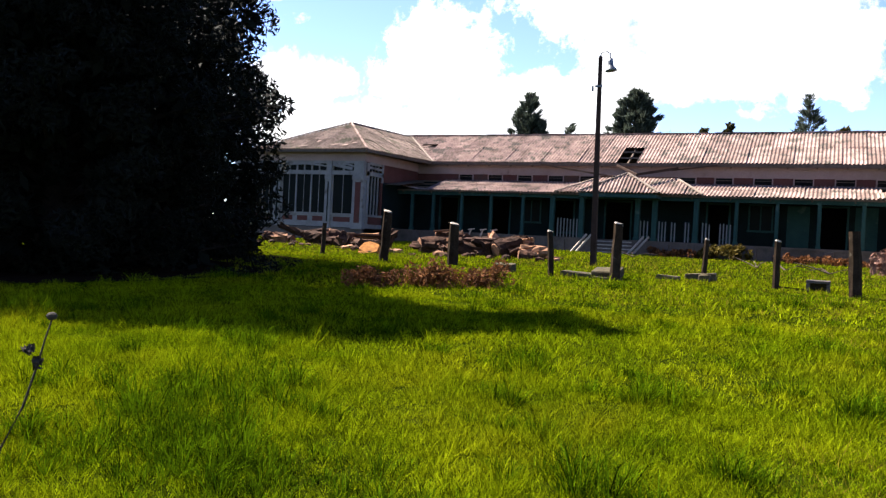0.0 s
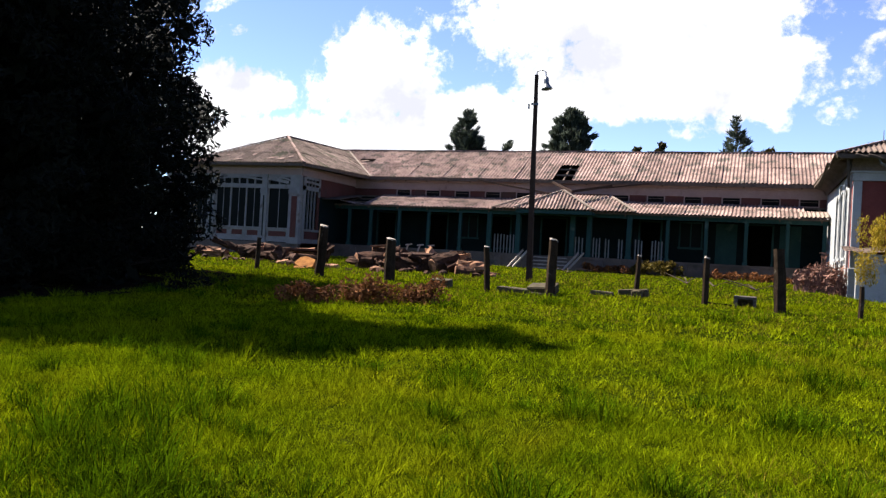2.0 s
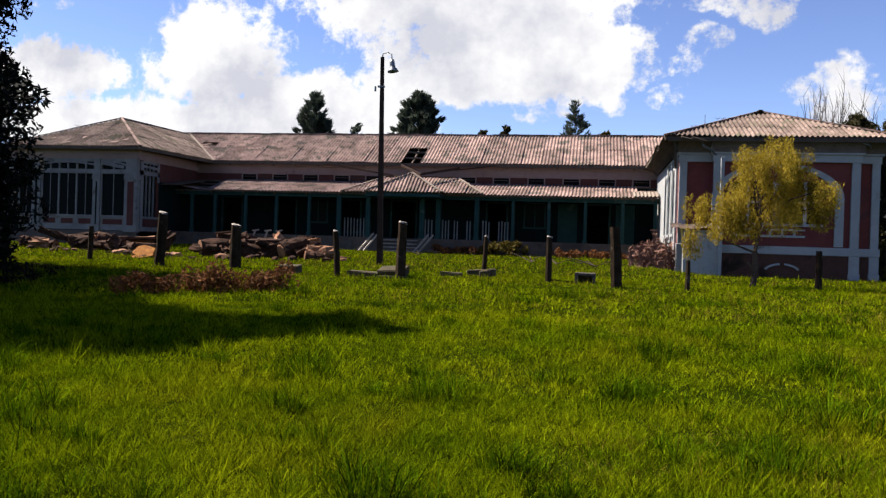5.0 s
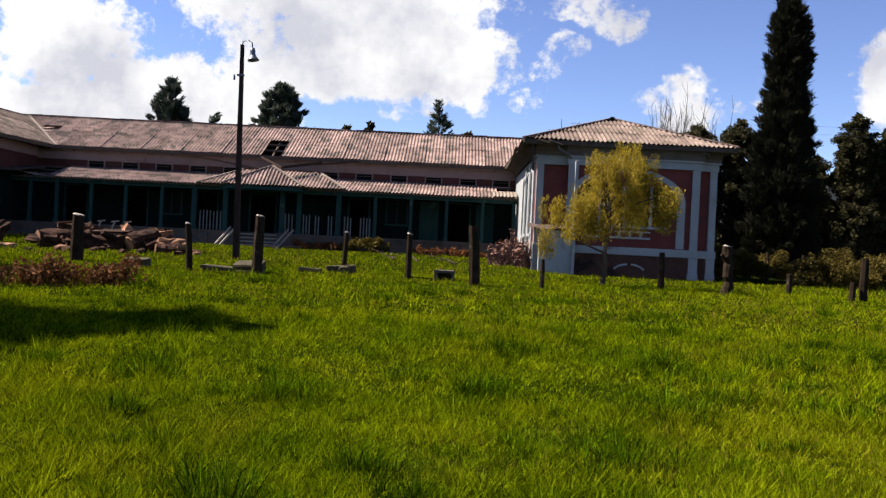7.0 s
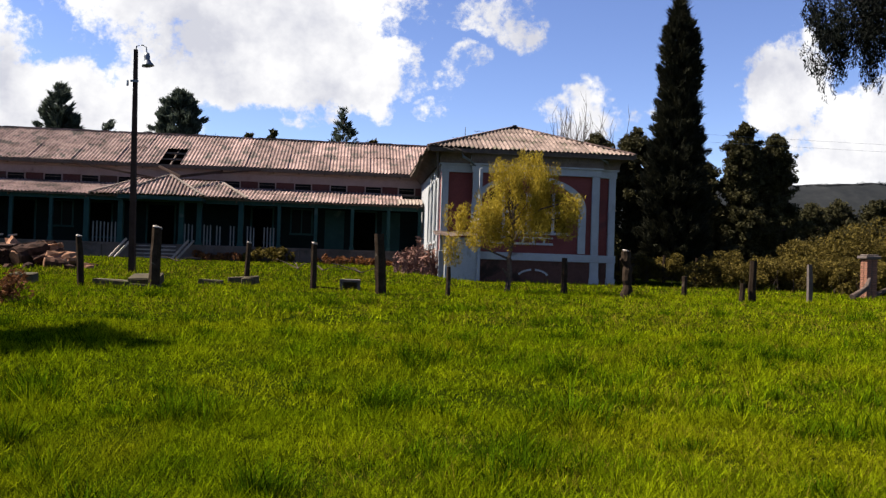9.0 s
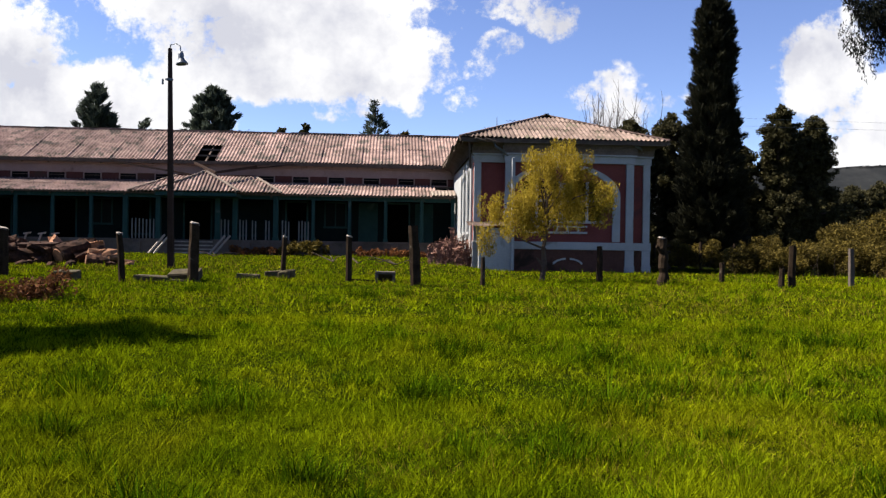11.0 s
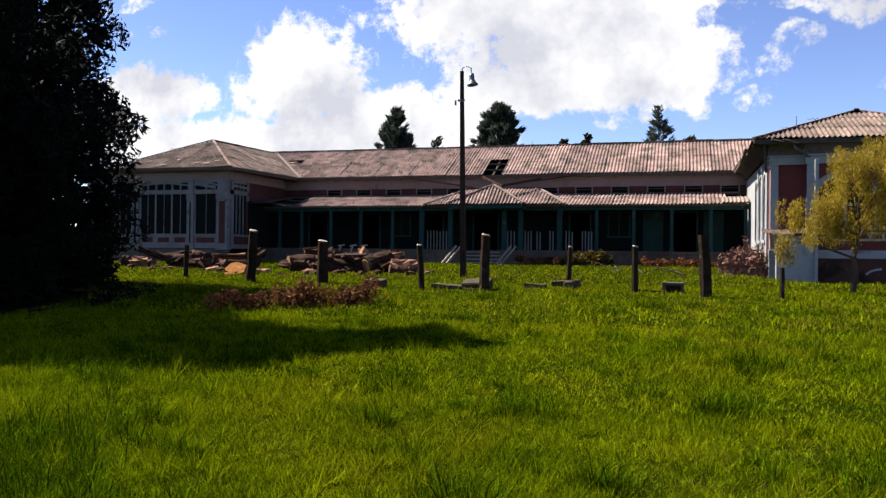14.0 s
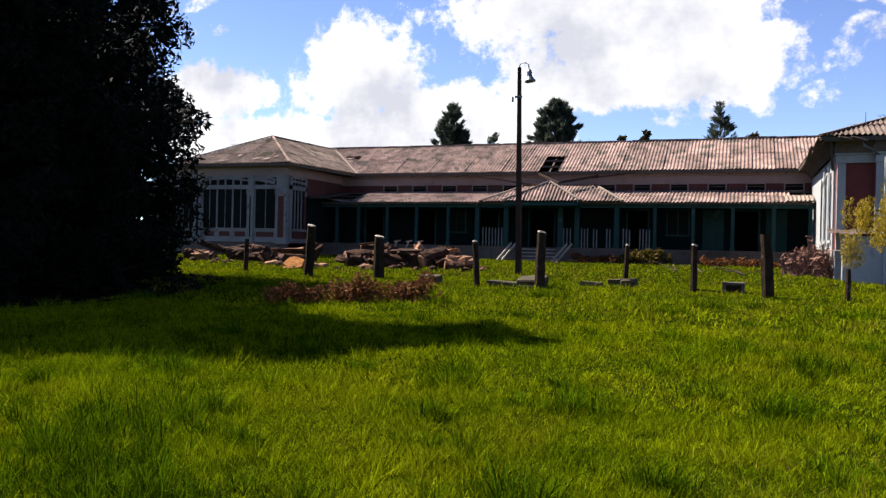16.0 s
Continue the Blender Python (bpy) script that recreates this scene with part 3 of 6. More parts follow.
sheets(porch, (-11.15, 38.65, 4.12), (1, 0, 0), slope, 3.95, lambda u: (0, max(0.0, min(u / 2.1 * 1.79, (3.95 - u) / 1.85 * 1.79))), M_SHEET, 1.5, 12)
sheets(porch, (-11.15, 40.6, 4.12), (0, -1, 0), Vector((2.1, 0, 1.05)), 1.95, lambda u: (0, max(0.0, min(2.35, (1.95 - u) / 1.45 * 2.35))), M_SHEET, 1.5, 13)
sheets(porch, (-7.2, 38.65, 4.12), (0, 1, 0), Vector((-1.85, 0, 1.05)), 1.95, lambda u: (0, max(0.0, min(2.1, u / 1.45 * 2.1))), M_SHEET, 1.5, 14)
bm = bmesh.new()
for a, b in (((-11.15, 38.65, 4.18), (-9.05, 40.1, 5.22)), ((-7.2, 38.65, 4.18), (-9.05, 40.1, 5.22)), ((-5.3, 39.5, 4.2), (-6.9, 41.55, 5.1)), ((-12.6, 39.5, 4.2), (-10.85, 41.55, 5.1))):
    beam(bm, a, b, 0.15, 0.05)
part("hip_cap", bm, M_RIDGE, porch)
part("beam", B((-11.1, -7.3, 38.75, 38.87, 3.9, 4.08), (-11.1, -11.0, 38.8, 40.0, 3.9, 4.05), (-7.4, -7.3, 38.8, 40.0, 3.9, 4.05)), M_TEAL, porch)
for x in (-10.95, -8.35):
    # leaning pale stair rails
    for k in range(2):
        part("stair_rail", beam(bmesh.new(), (x - 0.45 + 0.25 * k + (0.2 if x > -9 else 0), 38.9, 1.15), (x + 0.1 + 0.25 * k + (0.25 if x > -9 else 0), 39.6, 2.05), 0.05, 0.09), M_PALE, veranda, "pale leaning stair rail")

# ---- side wing with the glazed gallery ----
wing = thing("side_wing", "hip-roofed side wing with a glazed white gallery", "house", (-25.3, 39, 1.1))
LY, LX = 36.25, -22.0


def gallery_bay(x0, x1, panes, parent, y=LY, arch=False):
    """One bay of the gallery: sill panels, tall glazing, top lights."""
    bay = part("gallery_bay", B((x0, x1, y - 0.06, y + 0.12, 2.42, 2.52), (x0, x1, y - 0.06, y + 0.12, 1.78, 1.98), (x0, x1, y, y + 0.12, 1.98, 2.42)), M_GALLERY, parent)
    part("transom", B((x0, x1, y - 0.05, y + 0.12, 4.58, 4.80)), M_GALLERY, bay)
    part("top_rail", B((x0, x1, y - 0.03, y + 0.12, 5.18, 5.32)), M_GALLERY, bay)
    w = (x1 - x0) / panes
    for k in range(panes + 1):
        x = min(max(x0 + k * w, x0 + 0.04), x1 - 0.04)
        part("mullion", B((x - 0.04, x + 0.04, y - 0.03, y + 0.08, 2.52, 4.58)), M_GALLERY, bay)
    for k in range(panes):
        a, b = x0 + k * w + 0.04, x0 + (k + 1) * w - 0.04
        part("pane", B((a, b, y + 0.03, y + 0.04, 2.52, 4.58)), M_GLASS, bay)
        part("glazing_bar", B(((a + b) / 2 - 0.015, (a + b) / 2 + 0.015, y + 0.01, y + 0.03, 2.52, 4.58)), M_GALLERY, bay)
        part("sill_panel", B((a + 0.12, b - 0.12, y - 0.015, y, 2.07, 2.33)), M_BROWN, bay)
        for j in range(2):
            c = a + (b - a) * (0.28 + 0.46 * j)
            part("top_light", B((c - 0.16, c + 0.16, y + 0.02, y + 0.03, 4.82, 5.17)), M_GLASS, bay)
    for k in range(2 * panes + 1):
        c = x0 + (x1 - x0) * k / (2 * panes)
        part("top_bar", B((c - 0.04, c + 0.04, y - 0.02, y + 0.08, 4.80, 5.18)), M_GALLERY, bay)
    return bay


gallery_bay(-27.3, -24.35, 3, wing)
gallery_bay(-24.0, -22.62, 1, wing)
gallery_bay(-30.2, -27.75, 3, wing)
for x0, x1 in ((-24.35, -24.0), (-27.72, -27.32), (-22.62, -22.0), (-30.6, -30.2)):
    p = part("pilaster", B((x0, x1, LY - 0.10, LY + 0.2, 1.75, 4.62), (x0 - 0.05, x1 + 0.05, LY - 0.14, LY + 0.2, 4.30, 4.52), (x0 - 0.04, x1 + 0.04, LY - 0.13, LY + 0.2, 1.72, 1.95), (x0 + 0.02, x1 - 0.02, LY - 0.08, LY + 0.2, 4.62, 5.32)), M_GALLERY, wing)
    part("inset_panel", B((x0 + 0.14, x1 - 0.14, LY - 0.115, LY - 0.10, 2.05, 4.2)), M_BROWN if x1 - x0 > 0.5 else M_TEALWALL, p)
# a torn board hanging over the second top light
part("torn_board", beam(bmesh.new(), (-23.95, LY - 0.08, 5.12), (-22.7, LY - 0.1, 4.9), 0.03, 0.16), M_GALLERY, wing)
# bowed boards across the top lights
for x0, x1 in ((-27.3, -24.35), (-24.0, -22.62)):
    bm = bmesh.new()
    for k in range(8):
        a, b = k / 8, (k + 1) / 8
        beam(bm, (x0 + (x1 - x0) * a, LY - 0.07, 5.02 + 0.5 * a * (1 - a)), (x0 + (x1 - x0) * b, LY - 0.07, 5.02 + 0.5 * b * (1 - b)), 0.03, 0.09)
    part("bowed_board", bm, M_GALLERY, wing, "bowed white board over the top lights")
part("plinth", B((-30.6, LX, LY - 0.05, LY + 0.25, 0.7, 1.75)), M_CONCRETE, wing, "pale stained plinth")
part("frieze", B((-30.6, LX, LY - 0.06, LY + 0.2, 5.32, 5.72)), M_CREAM, wing)
part("cornice", B((-30.7, LX + 0.06, LY - 0.16, LY + 0.2, 5.72, 5.84)), M_CREAM, wing)
part("gallery_floor", B((-30.5, LX, LY + 0.25, 42.3, 1.5, 1.75)), M_TIMBER, wing)
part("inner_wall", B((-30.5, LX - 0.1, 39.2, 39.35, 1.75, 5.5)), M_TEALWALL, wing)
part("inner_ceiling", B((-30.5, LX - 0.05, LY + 0.25, 42.3, 5.42, 5.5)), M_TIMBER, wing)
# side towards the court: one glazed bay, then plain wall
part("wall", wall_grid(bmesh.new(), 36.45, 42.35, 0.8, 5.3, LX - 0.22, LX, [(36.7, 38.0, 2.5, 4.58), (36.7, 38.0, 4.82, 5.18)], "y"), M_BROWN, wing, "faded pink side wall")
part("frieze", B((LX - 0.2, LX + 0.05, LY, 42.3, 5.30, 5.78)), M_CREAM, wing)
bm = B((LX, LX + 0.05, 36.45, 38.2, 4.58, 4.80), (LX, LX + 0.06, 36.45, 38.2, 2.40, 2.52), (LX, LX + 0.05, 36.45, 38.2, 1.78, 2.0), (LX, LX + 0.05, 38.0, 38.2, 4.3, 5.3), (LX, LX + 0.05, 36.45, 36.7, 2.0, 5.25), (LX, LX + 0.04, 36.7, 38.0, 5.17, 5.3))
side_bay = part("gallery_bay", bm, M_GALLERY, wing)
part("pane", B((LX - 0.1, LX - 0.09, 36.7, 38.0, 2.52, 4.58)), M_GLASS, side_bay)
part("pane", B((LX - 0.1, LX - 0.09, 36.7, 38.0, 4.82, 5.18)), M_GLASS, side_bay)
for y in (37.02, 37.35, 37.68):
    part("mullion", B((LX - 0.04, LX + 0.03, y - 0.03, y + 0.03, 2.52, 4.58)), M_GALLERY, side_bay)
    part("mullion", B((LX - 0.04, LX + 0.03, y - 0.03, y + 0.03, 4.82, 5.18)), M_GALLERY, side_bay)
part("torn_board", beam(bmesh.new(), (LX + 0.05, 36.5, 5.02), (LX + 0.06, 38.0, 4.98), 0.03, 0.12), M_GALLERY, side_bay)
part("sill_panel", B((LX, LX + 0.02, 36.8, 37.9, 2.06, 2.33)), M_BROWN, side_bay)
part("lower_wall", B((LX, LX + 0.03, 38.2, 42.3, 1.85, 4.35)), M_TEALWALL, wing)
part("lean_roof", (lambda b: beam(b, (LX + 0.5, 38.4, 4.25), (LX + 0.5, 41.8, 4.75), 0.95, 0.04))(bmesh.new()), M_TIMBER, wing)

EX, EY, AX, AY, AZ = -21.6, 35.7, -25.0, 39.45, 7.80
SKEW = 0.105                                 # the wing is not quite square to the main range
wl_roof = part("roof", (lambda b: [beam(b, p, q, 0.09) for p, q in (((EX, EY, EAVE - 0.08), (AX, AY, AZ - 0.1)), ((-29.1, EY, EAVE - 0.08), (AX, AY, AZ - 0.1)), ((AX, AY, AZ - 0.1), (AX + 0.6, 46, AZ - 0.1)))] and b)(bmesh.new()), M_TIMBER, wing, "grey-brown corrugated hip roof with chipped sheets")
Lh = math.hypot(AY - EY, AZ - EAVE)
sheets(wl_roof, (-29.1, EY, EAVE), (1, 0, 0), (0, AY - EY, AZ - EAVE), 7.5, lambda u: (0, max(0.0, min(u / 4.1, (7.5 - u) / 3.4) * Lh)), M_SHEET_OLD, 1.5, 21, wear=1.6)
Ls = math.hypot(EX - AX + 0.35, AZ - EAVE)
sheets(wl_roof, (EX, EY, EAVE), (SKEW, 1, 0), (AX - EX - 0.35, -SKEW * (AX - EX - 0.35), AZ - EAVE), 10.3, lambda u: (max(0.0, (u - 6.3) / 4.0 * Ls), min(Ls, u / 3.4 * Ls)), M_SHEET_OLD, 1.5, 22, wear=1.6)
sheets(wl_roof, (-29.1, 46.0, EAVE), (0, -1, 0), (AX + 29.1, 0, AZ - EAVE), 10.3, lambda u: (0, min(Ls, (10.3 - u) / 3.75 * Ls)), M_SHEET_OLD, 1.5, 23)
bm = bmesh.new()
beam(bm, (EX, EY, EAVE + 0.07), (AX, AY, AZ + 0.07), 0.11, 0.05)
beam(bm, (-29.1, EY, EAVE + 0.07), (AX, AY, AZ + 0.07), 0.11, 0.05)
beam(bm, (AX, AY, AZ + 0.05), (AX + 0.6, 46, AZ + 0.05), 0.22, 0.05)
part("hip_cap", bm, M_SHEET, wl_roof)
part("fascia", B((-29.0, EX, EY + 0.02, EY + 0.05, EAVE - 0.14, EAVE)), M_TIMBER, wl_roof)
part("fascia", beam(bmesh.new(), (EX - 0.03, EY + 0.05, EAVE - 0.07), (EX + 0.62, 42.0, EAVE - 0.07), 0.03, 0.14), M_TIMBER, wl_roof)
part("soffit", B((-29.0, EX - 0.05, EY + 0.05, LY - 0.1, 5.80, 5.82), (LX, EX - 0.05, LY - 0.1, 42.0, 5.80, 5.82)), M_TIMBER, wl_roof)
for x, z, s in ((-27.0, 6.25, 0.3), (-25.3, 6.35, 0.22), (-24.0, 6.1, 0.35), (-23.4, 6.05, 0.4), (-25.9, 6.0, 0.4), (-22.9, 6.2, 0.3)):
    y = EY + (z - EAVE) * (AY - EY) / (AZ - EAVE)
    part("broken_chip", beam(bmesh.new(), (x, y - 0.03, z + 0.06), (x + s, y + 0.02, z + 0.12), 0.16, 0.015, 0.5), M_SHEET, wl_roof)
part("broken_chip", beam(bmesh.new(), (-25.6, 38.6, 7.42), (-25.0, 38.75, 7.52), 0.13, 0.015, 0.5), M_TIMBER, wl_roof)

# ---- the pavilion at the other end ----
pav = thing("pavilion", "square pavilion with red panels, white pilasters and a hip roof", "house", (6.5, 35, 0.75))
RX0, RX1, RY = 3.25, 10.3, 31.75
CX0, CX1, CY = 4.45, 9.55, 31.45             # the middle part stands a little forward
ARX, ARW = 6.72, 2.3                         # the arch: middle and half width
part("wall", wall_grid(bmesh.new(), CX0, CX1, 0.5, 5.4, CY, CY + 0.35, [(ARX - 1.55, ARX + 1.55, 2.75, 4.3)]), M_RED, pav, "dull red rendered wall")
part("wall", B((RX0, CX0, RY, RY + 0.35, 0.5, 5.4)), M_RED, pav, "dull red rendered wall")
part("wall", B((CX1, RX1, RY, RY + 0.35, 0.5, 5.4)), M_RED, pav, "dull red rendered wall")
part("wall", wall_grid(bmesh.new(), RY + 0.35, 42.35, 0.5, 5.4, RX0, RX0 + 0.35, [(RY + 1.0, RY + 1.8, 2.4, 4.4), (RY + 2.7, RY + 3.5, 2.4, 4.4), (RY + 4.4, RY + 5.2, 2.4, 4.4)], "y"), M_WHITE, pav, "white side wall in the sun")
part("wall", B((RX1 - 0.35, RX1, RY + 0.35, 46, 0.5, 5.4)), M_BROWN, pav)
part("wall", B((RX0, RX1 - 0.35, 45.8, 46, 0.5, 5.4)), M_BROWN, pav)
part("wall", B((RX0 + 0.4, RX1 - 0.4, RY + 4, RY + 4.1, 0.8, 5.3)), M_DARK, pav, "inner wall coloured near black for the unlit room")
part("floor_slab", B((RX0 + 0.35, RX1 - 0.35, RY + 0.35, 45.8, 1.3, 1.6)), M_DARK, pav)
part("ceiling_slab", B((RX0 + 0.35, RX1 - 0.35, RY + 0.35, 45.8, 5.25, 5.35)), M_TIMBER, pav)
part("plinth", B((CX0, CX1, CY - 0.08, CY, 0.4, 1.62), (RX0, CX0, RY - 0.08, RY, 0.4, 1.62), (CX1, RX1, RY - 0.08, RY, 0.4, 1.62)), M_PLINTH, pav, "faded red plinth")
part("plinth_band", B((CX0 - 0.05, CX1 + 0.05, CY - 0.14, CY, 1.62, 1.92), (RX0 - 0.05, CX0, RY - 0.14, RY, 1.62, 1.92), (CX1 + 0.05, RX1 + 0.05, RY - 0.14, RY, 1.62, 1.92), bevel=0.015), M_WHITE, pav)
for x0, x1, y in ((CX0, CX0 + 0.30, CY), (CX1 - 0.30, CX1, CY), (RX0, RX0 + 0.28, RY), (RX1 - 0.28, RX1, RY)):
    p = part("pilaster", B((x0, x1, y - 0.10, y, 1.92, 5.25), (x0 - 0.05, x1 + 0.05, y - 0.15, y, 0.4, 1.0), (x0 - 0.03, x1 + 0.03, y - 0.12, y, 1.0, 1.62), bevel=0.01), M_WHITE, pav, "white corner pilaster")
part("cornice", B((CX0 - 0.04, CX1 + 0.04, CY - 0.13, CY, 5.02, 5.3), (RX0 - 0.03, CX0, RY - 0.13, RY, 5.02, 5.3), (CX1, RX1 + 0.03, RY - 0.13, RY, 5.02, 5.3)), M_WHITE, pav)
part("frieze", B((CX0 - 0.1, CX1 + 0.1, CY - 0.2, CY + 0.3, 5.3, 5.72), (RX0 - 0.1, CX0 - 0.1, RY - 0.2, RY + 0.3, 5.3, 5.72), (CX1 + 0.1, RX1 + 0.1, RY - 0.2, RY + 0.3, 5.3, 5.72)), M_WHITE, pav, "grey-white frieze")
part("soffit", B((2.75, RX1 + 0.4, 30.99, 46, 5.72, 5.78)), M_SOFFIT, pav)
# coved underside of the eaves, stained by the wet
for x0, x1, y0 in ((CX0 - 0.1, CX1 + 0.1, CY - 0.2), (RX0 - 0.1, CX0 - 0.1, RY - 0.2), (CX1 + 0.1, RX1 + 0.1, RY - 0.2)):
    bm = bmesh.new()
    n, y1 = 5, 31.02
    lines = []
    for k in range(n + 1):
        a = math.pi / 2 * k / n
        lines.append([bm.verts.new((x, y0 - (y0 - y1) * (1 - math.cos(a)), 5.36 + 0.36 * math.sin(a))) for x in (x0, x1)])
    for p, q in zip(lines, lines[1:]):
        bm.faces.new((p[0], p[1], q[1], q[0]))
    top = [bm.verts.new((x, y0, 5.72)) for x in (x0, x1)]
    bm.faces.new((lines[-1][0], lines[-1][1], top[1], top[0]))
    bm.faces.new([l[0] for l in lines] + [top[0]])
    bm.faces.new(([l[1] for l in lines] + [top[1]])[::-1])
    bmesh.ops.recalc_face_normals(bm, faces=bm.faces)
    part("cove", bm, M_SOFFIT, pav, "stained coved underside of the eaves")
bm = bmesh.new()
lines = []
for k in range(6):
    a = math.pi / 2 * k / 5
    lines.append([bm.verts.new((RX0 - 0.1 - 0.5 * (1 - math.cos(a)), y, 5.36 + 0.36 * math.sin(a))) for y in (RY - 0.2, 42.0)])
for p, q in zip(lines, lines[1:]):
    bm.faces.new((p[0], q[0], q[1], p[1]))
bmesh.ops.solidify(bm, geom=bm.faces[:], thickness=0.03)
part("cove", bm, M_SOFFIT, pav, "stained coved underside of the eaves")
# arch moulding
bm = bmesh.new()
ring = []
for k in range(25):
    a = math.pi * k / 24
    for r in (ARW, ARW - 0.30):
        for y in (CY - 0.09, CY):
            ring.append(bm.verts.new((ARX + r * math.cos(a), y, 3.70 + 1.30 * math.sin(a) * r / ARW)))
for k in range(24):
    q = ring[4 * k:4 * k + 8]
    for a, b, c, d in ((0, 2, 6, 4), (0, 4, 5, 1), (2, 3, 7, 6)):
        bm.faces.new((q[a], q[b], q[c], q[d]))
box(bm, ARX + ARW - 0.30, ARX + ARW, CY - 0.09, CY, 1.95, 3.70)
box(bm, ARX - ARW, ARX - ARW + 0.30, CY - 0.09, CY, 1.95, 3.70)
bmesh.ops.recalc_face_normals(bm, faces=bm.faces)
part("arch_moulding", bm, M_WHITE, pav, "white moulded arch")
w = part("window", B((ARX - 1.63, ARX + 1.63, CY - 0.06, CY + 0.05, 2.66, 2.76), (ARX - 0.12, ARX + 0.12, CY - 0.02, CY + 0.12, 2.76, 4.3), (ARX + 0.95, ARX + 1.05, CY, CY + 0.1, 2.76, 4.3), (ARX - 1.05, ARX - 0.95, CY, CY + 0.1, 2.76, 4.3), (ARX - 1.63, ARX + 1.63, CY - 0.04, CY + 0.1, 3.5, 3.58)), M_WHITE, pav)
part("pane", B((ARX - 1.55, ARX + 1.55, CY + 0.14, CY + 0.15, 2.75, 4.3)), M_GLASS, w)
part("balcony_panel", B((ARX - 1.6, ARX + 1.0, CY - 0.07, CY, 2.25, 2.33), (ARX - 1.6, ARX + 1.0, CY - 0.07, CY, 2.5, 2.56), *[(ARX - 1.5 + 0.42 * k, ARX - 1.42 + 0.42 * k, CY - 0.06, CY, 2.33, 2.5) for k in range(6)]), M_WHITE, pav)
# eyebrow moulding on the plinth
for side in (range(4), range(5, 9)):
    bm = bmesh.new()
    for k in side:
        a, b = math.pi * (0.12 + 0.76 * k / 9), math.pi * (0.12 + 0.76 * (k + 1) / 9)
        beam(bm, (6.95 + 0.62 * math.cos(a), CY - 0.11, 0.95 + 0.32 * math.sin(a)), (6.95 + 0.62 * math.cos(b), CY - 0.11, 0.95 + 0.32 * math.sin(b)), 0.06, 0.07)
    part("plinth_moulding", bm, M_WHITE, pav, "chipped pale moulding over a plinth vent")
# side windows and their pilasters
for k in range(3):
    y = RY + 1.0 + 1.7 * k
    w = part("window", B((RX0 - 0.06, RX0, y - 0.1, y, 2.3, 4.4), (RX0 - 0.06, RX0, y + 0.8, y + 0.9, 2.3, 4.4), (RX0 - 0.1, RX0, y - 0.15, y + 0.95, 2.2, 2.3), (RX0 - 0.04, RX0 + 0.05, y + 0.37, y + 0.43, 2.4, 4.4)), M_WHITE, pav)
    part("pane", B((RX0 + 0.12, RX0 + 0.13, y, y + 0.8, 2.4, 4.4)), M_GLASS, w)
    bm = bmesh.new()
    for j in range(8):
        a, b = math.pi * j / 8, math.pi * (j + 1) / 8
        beam(bm, (RX0 - 0.03, y + 0.4 + 0.5 * math.cos(a), 4.4 + 0.5 * math.sin(a)), (RX0 - 0.03, y + 0.4 + 0.5 * math.cos(b), 4.4 + 0.5 * math.sin(b)), 0.07, 0.12)
    part("window_arch", bm, M_WHITE, w)
    part("pilaster", B((RX0 - 0.08, RX0, y - 0.62, y - 0.32, 1.4, 5.25), bevel=0.01), M_WHITE, pav)

PEX0, PEX1, PEY, PAZ = 2.62, 10.85, 30.95, 7.42
PAX, PAY = 6.65, 34.7
pav_roof = part("roof", (lambda b: [beam(b, p, q, 0.09) for p, q in (((PEX0, PEY, EAVE - 0.08), (PAX, PAY, PAZ - 0.1)), ((PEX1, PEY, EAVE - 0.08), (PAX, PAY, PAZ - 0.1)), ((PAX, PAY, PAZ - 0.1), (PAX, 46, PAZ - 0.1)))] and b)(bmesh.new()), M_TIMBER, pav, "mossy corrugated hip roof with broken eave sheets")
Lf = math.hypot(PAY - PEY, PAZ - EAVE)
sheets(pav_roof, (PEX0, PEY, EAVE), (1, 0, 0), (0, PAY - PEY, PAZ - EAVE), PEX1 - PEX0, lambda u: (0.12 * (u < 1.6), max(0.0, min(u / (PAX - PEX0), (PEX1 - PEX0 - u) / (PEX1 - PAX), 0.90 + 0.03 * math.sin(u * 3.0)) * Lf)), M_SHEET_OLD, 1.4, 31, wear=2.0)
Lr = math.hypot(PAX - PEX0, PAZ - EAVE)
sheets(pav_roof, (PEX0, 46.0, EAVE), (0, -1, 0), (PAX - PEX0, 0, PAZ - EAVE), 46 - PEY, lambda u: (max(0.0, (4.0 - u) / 4.0 * Lr), max(0.0, min(1.0, (46 - PEY - u) / (PAY - PEY))) * Lr), M_SHEET_OLD, 1.4, 32, wear=2.0)
Lq = math.hypot(PEX1 - PAX, PAZ - EAVE)
sheets(pav_roof, (PEX1, PEY, EAVE), (0, 1, 0), (PAX - PEX1, 0, PAZ - EAVE), 46 - PEY, lambda u: (0, min(1.0, u / (PAY - PEY)) * Lq), M_SHEET_OLD, 1.4, 33)
bm = bmesh.new()
for a, b in (((PEX0, PEY, EAVE + 0.07), (PAX, PAY, PAZ + 0.03)), ((PEX1, PEY, EAVE + 0.07), (PAX, PAY, PAZ + 0.03)), ((PAX, PAY - 0.2, PAZ + 0.03), (PAX, 46, PAZ + 0.03))):
    beam(bm, a, b, 0.16, 0.05)
part("hip_cap", bm, M_SHEET, pav_roof)
part("fascia", B((PEX0 + 0.02, PEX1, PEY + 0.03, PEY + 0.06, EAVE - 0.13, EAVE - 0.01), (PEX0 + 0.02, PEX0 + 0.05, PEY + 0.06, 42.0, EAVE - 0.13, EAVE - 0.01)), M_TIMBER, pav_roof)
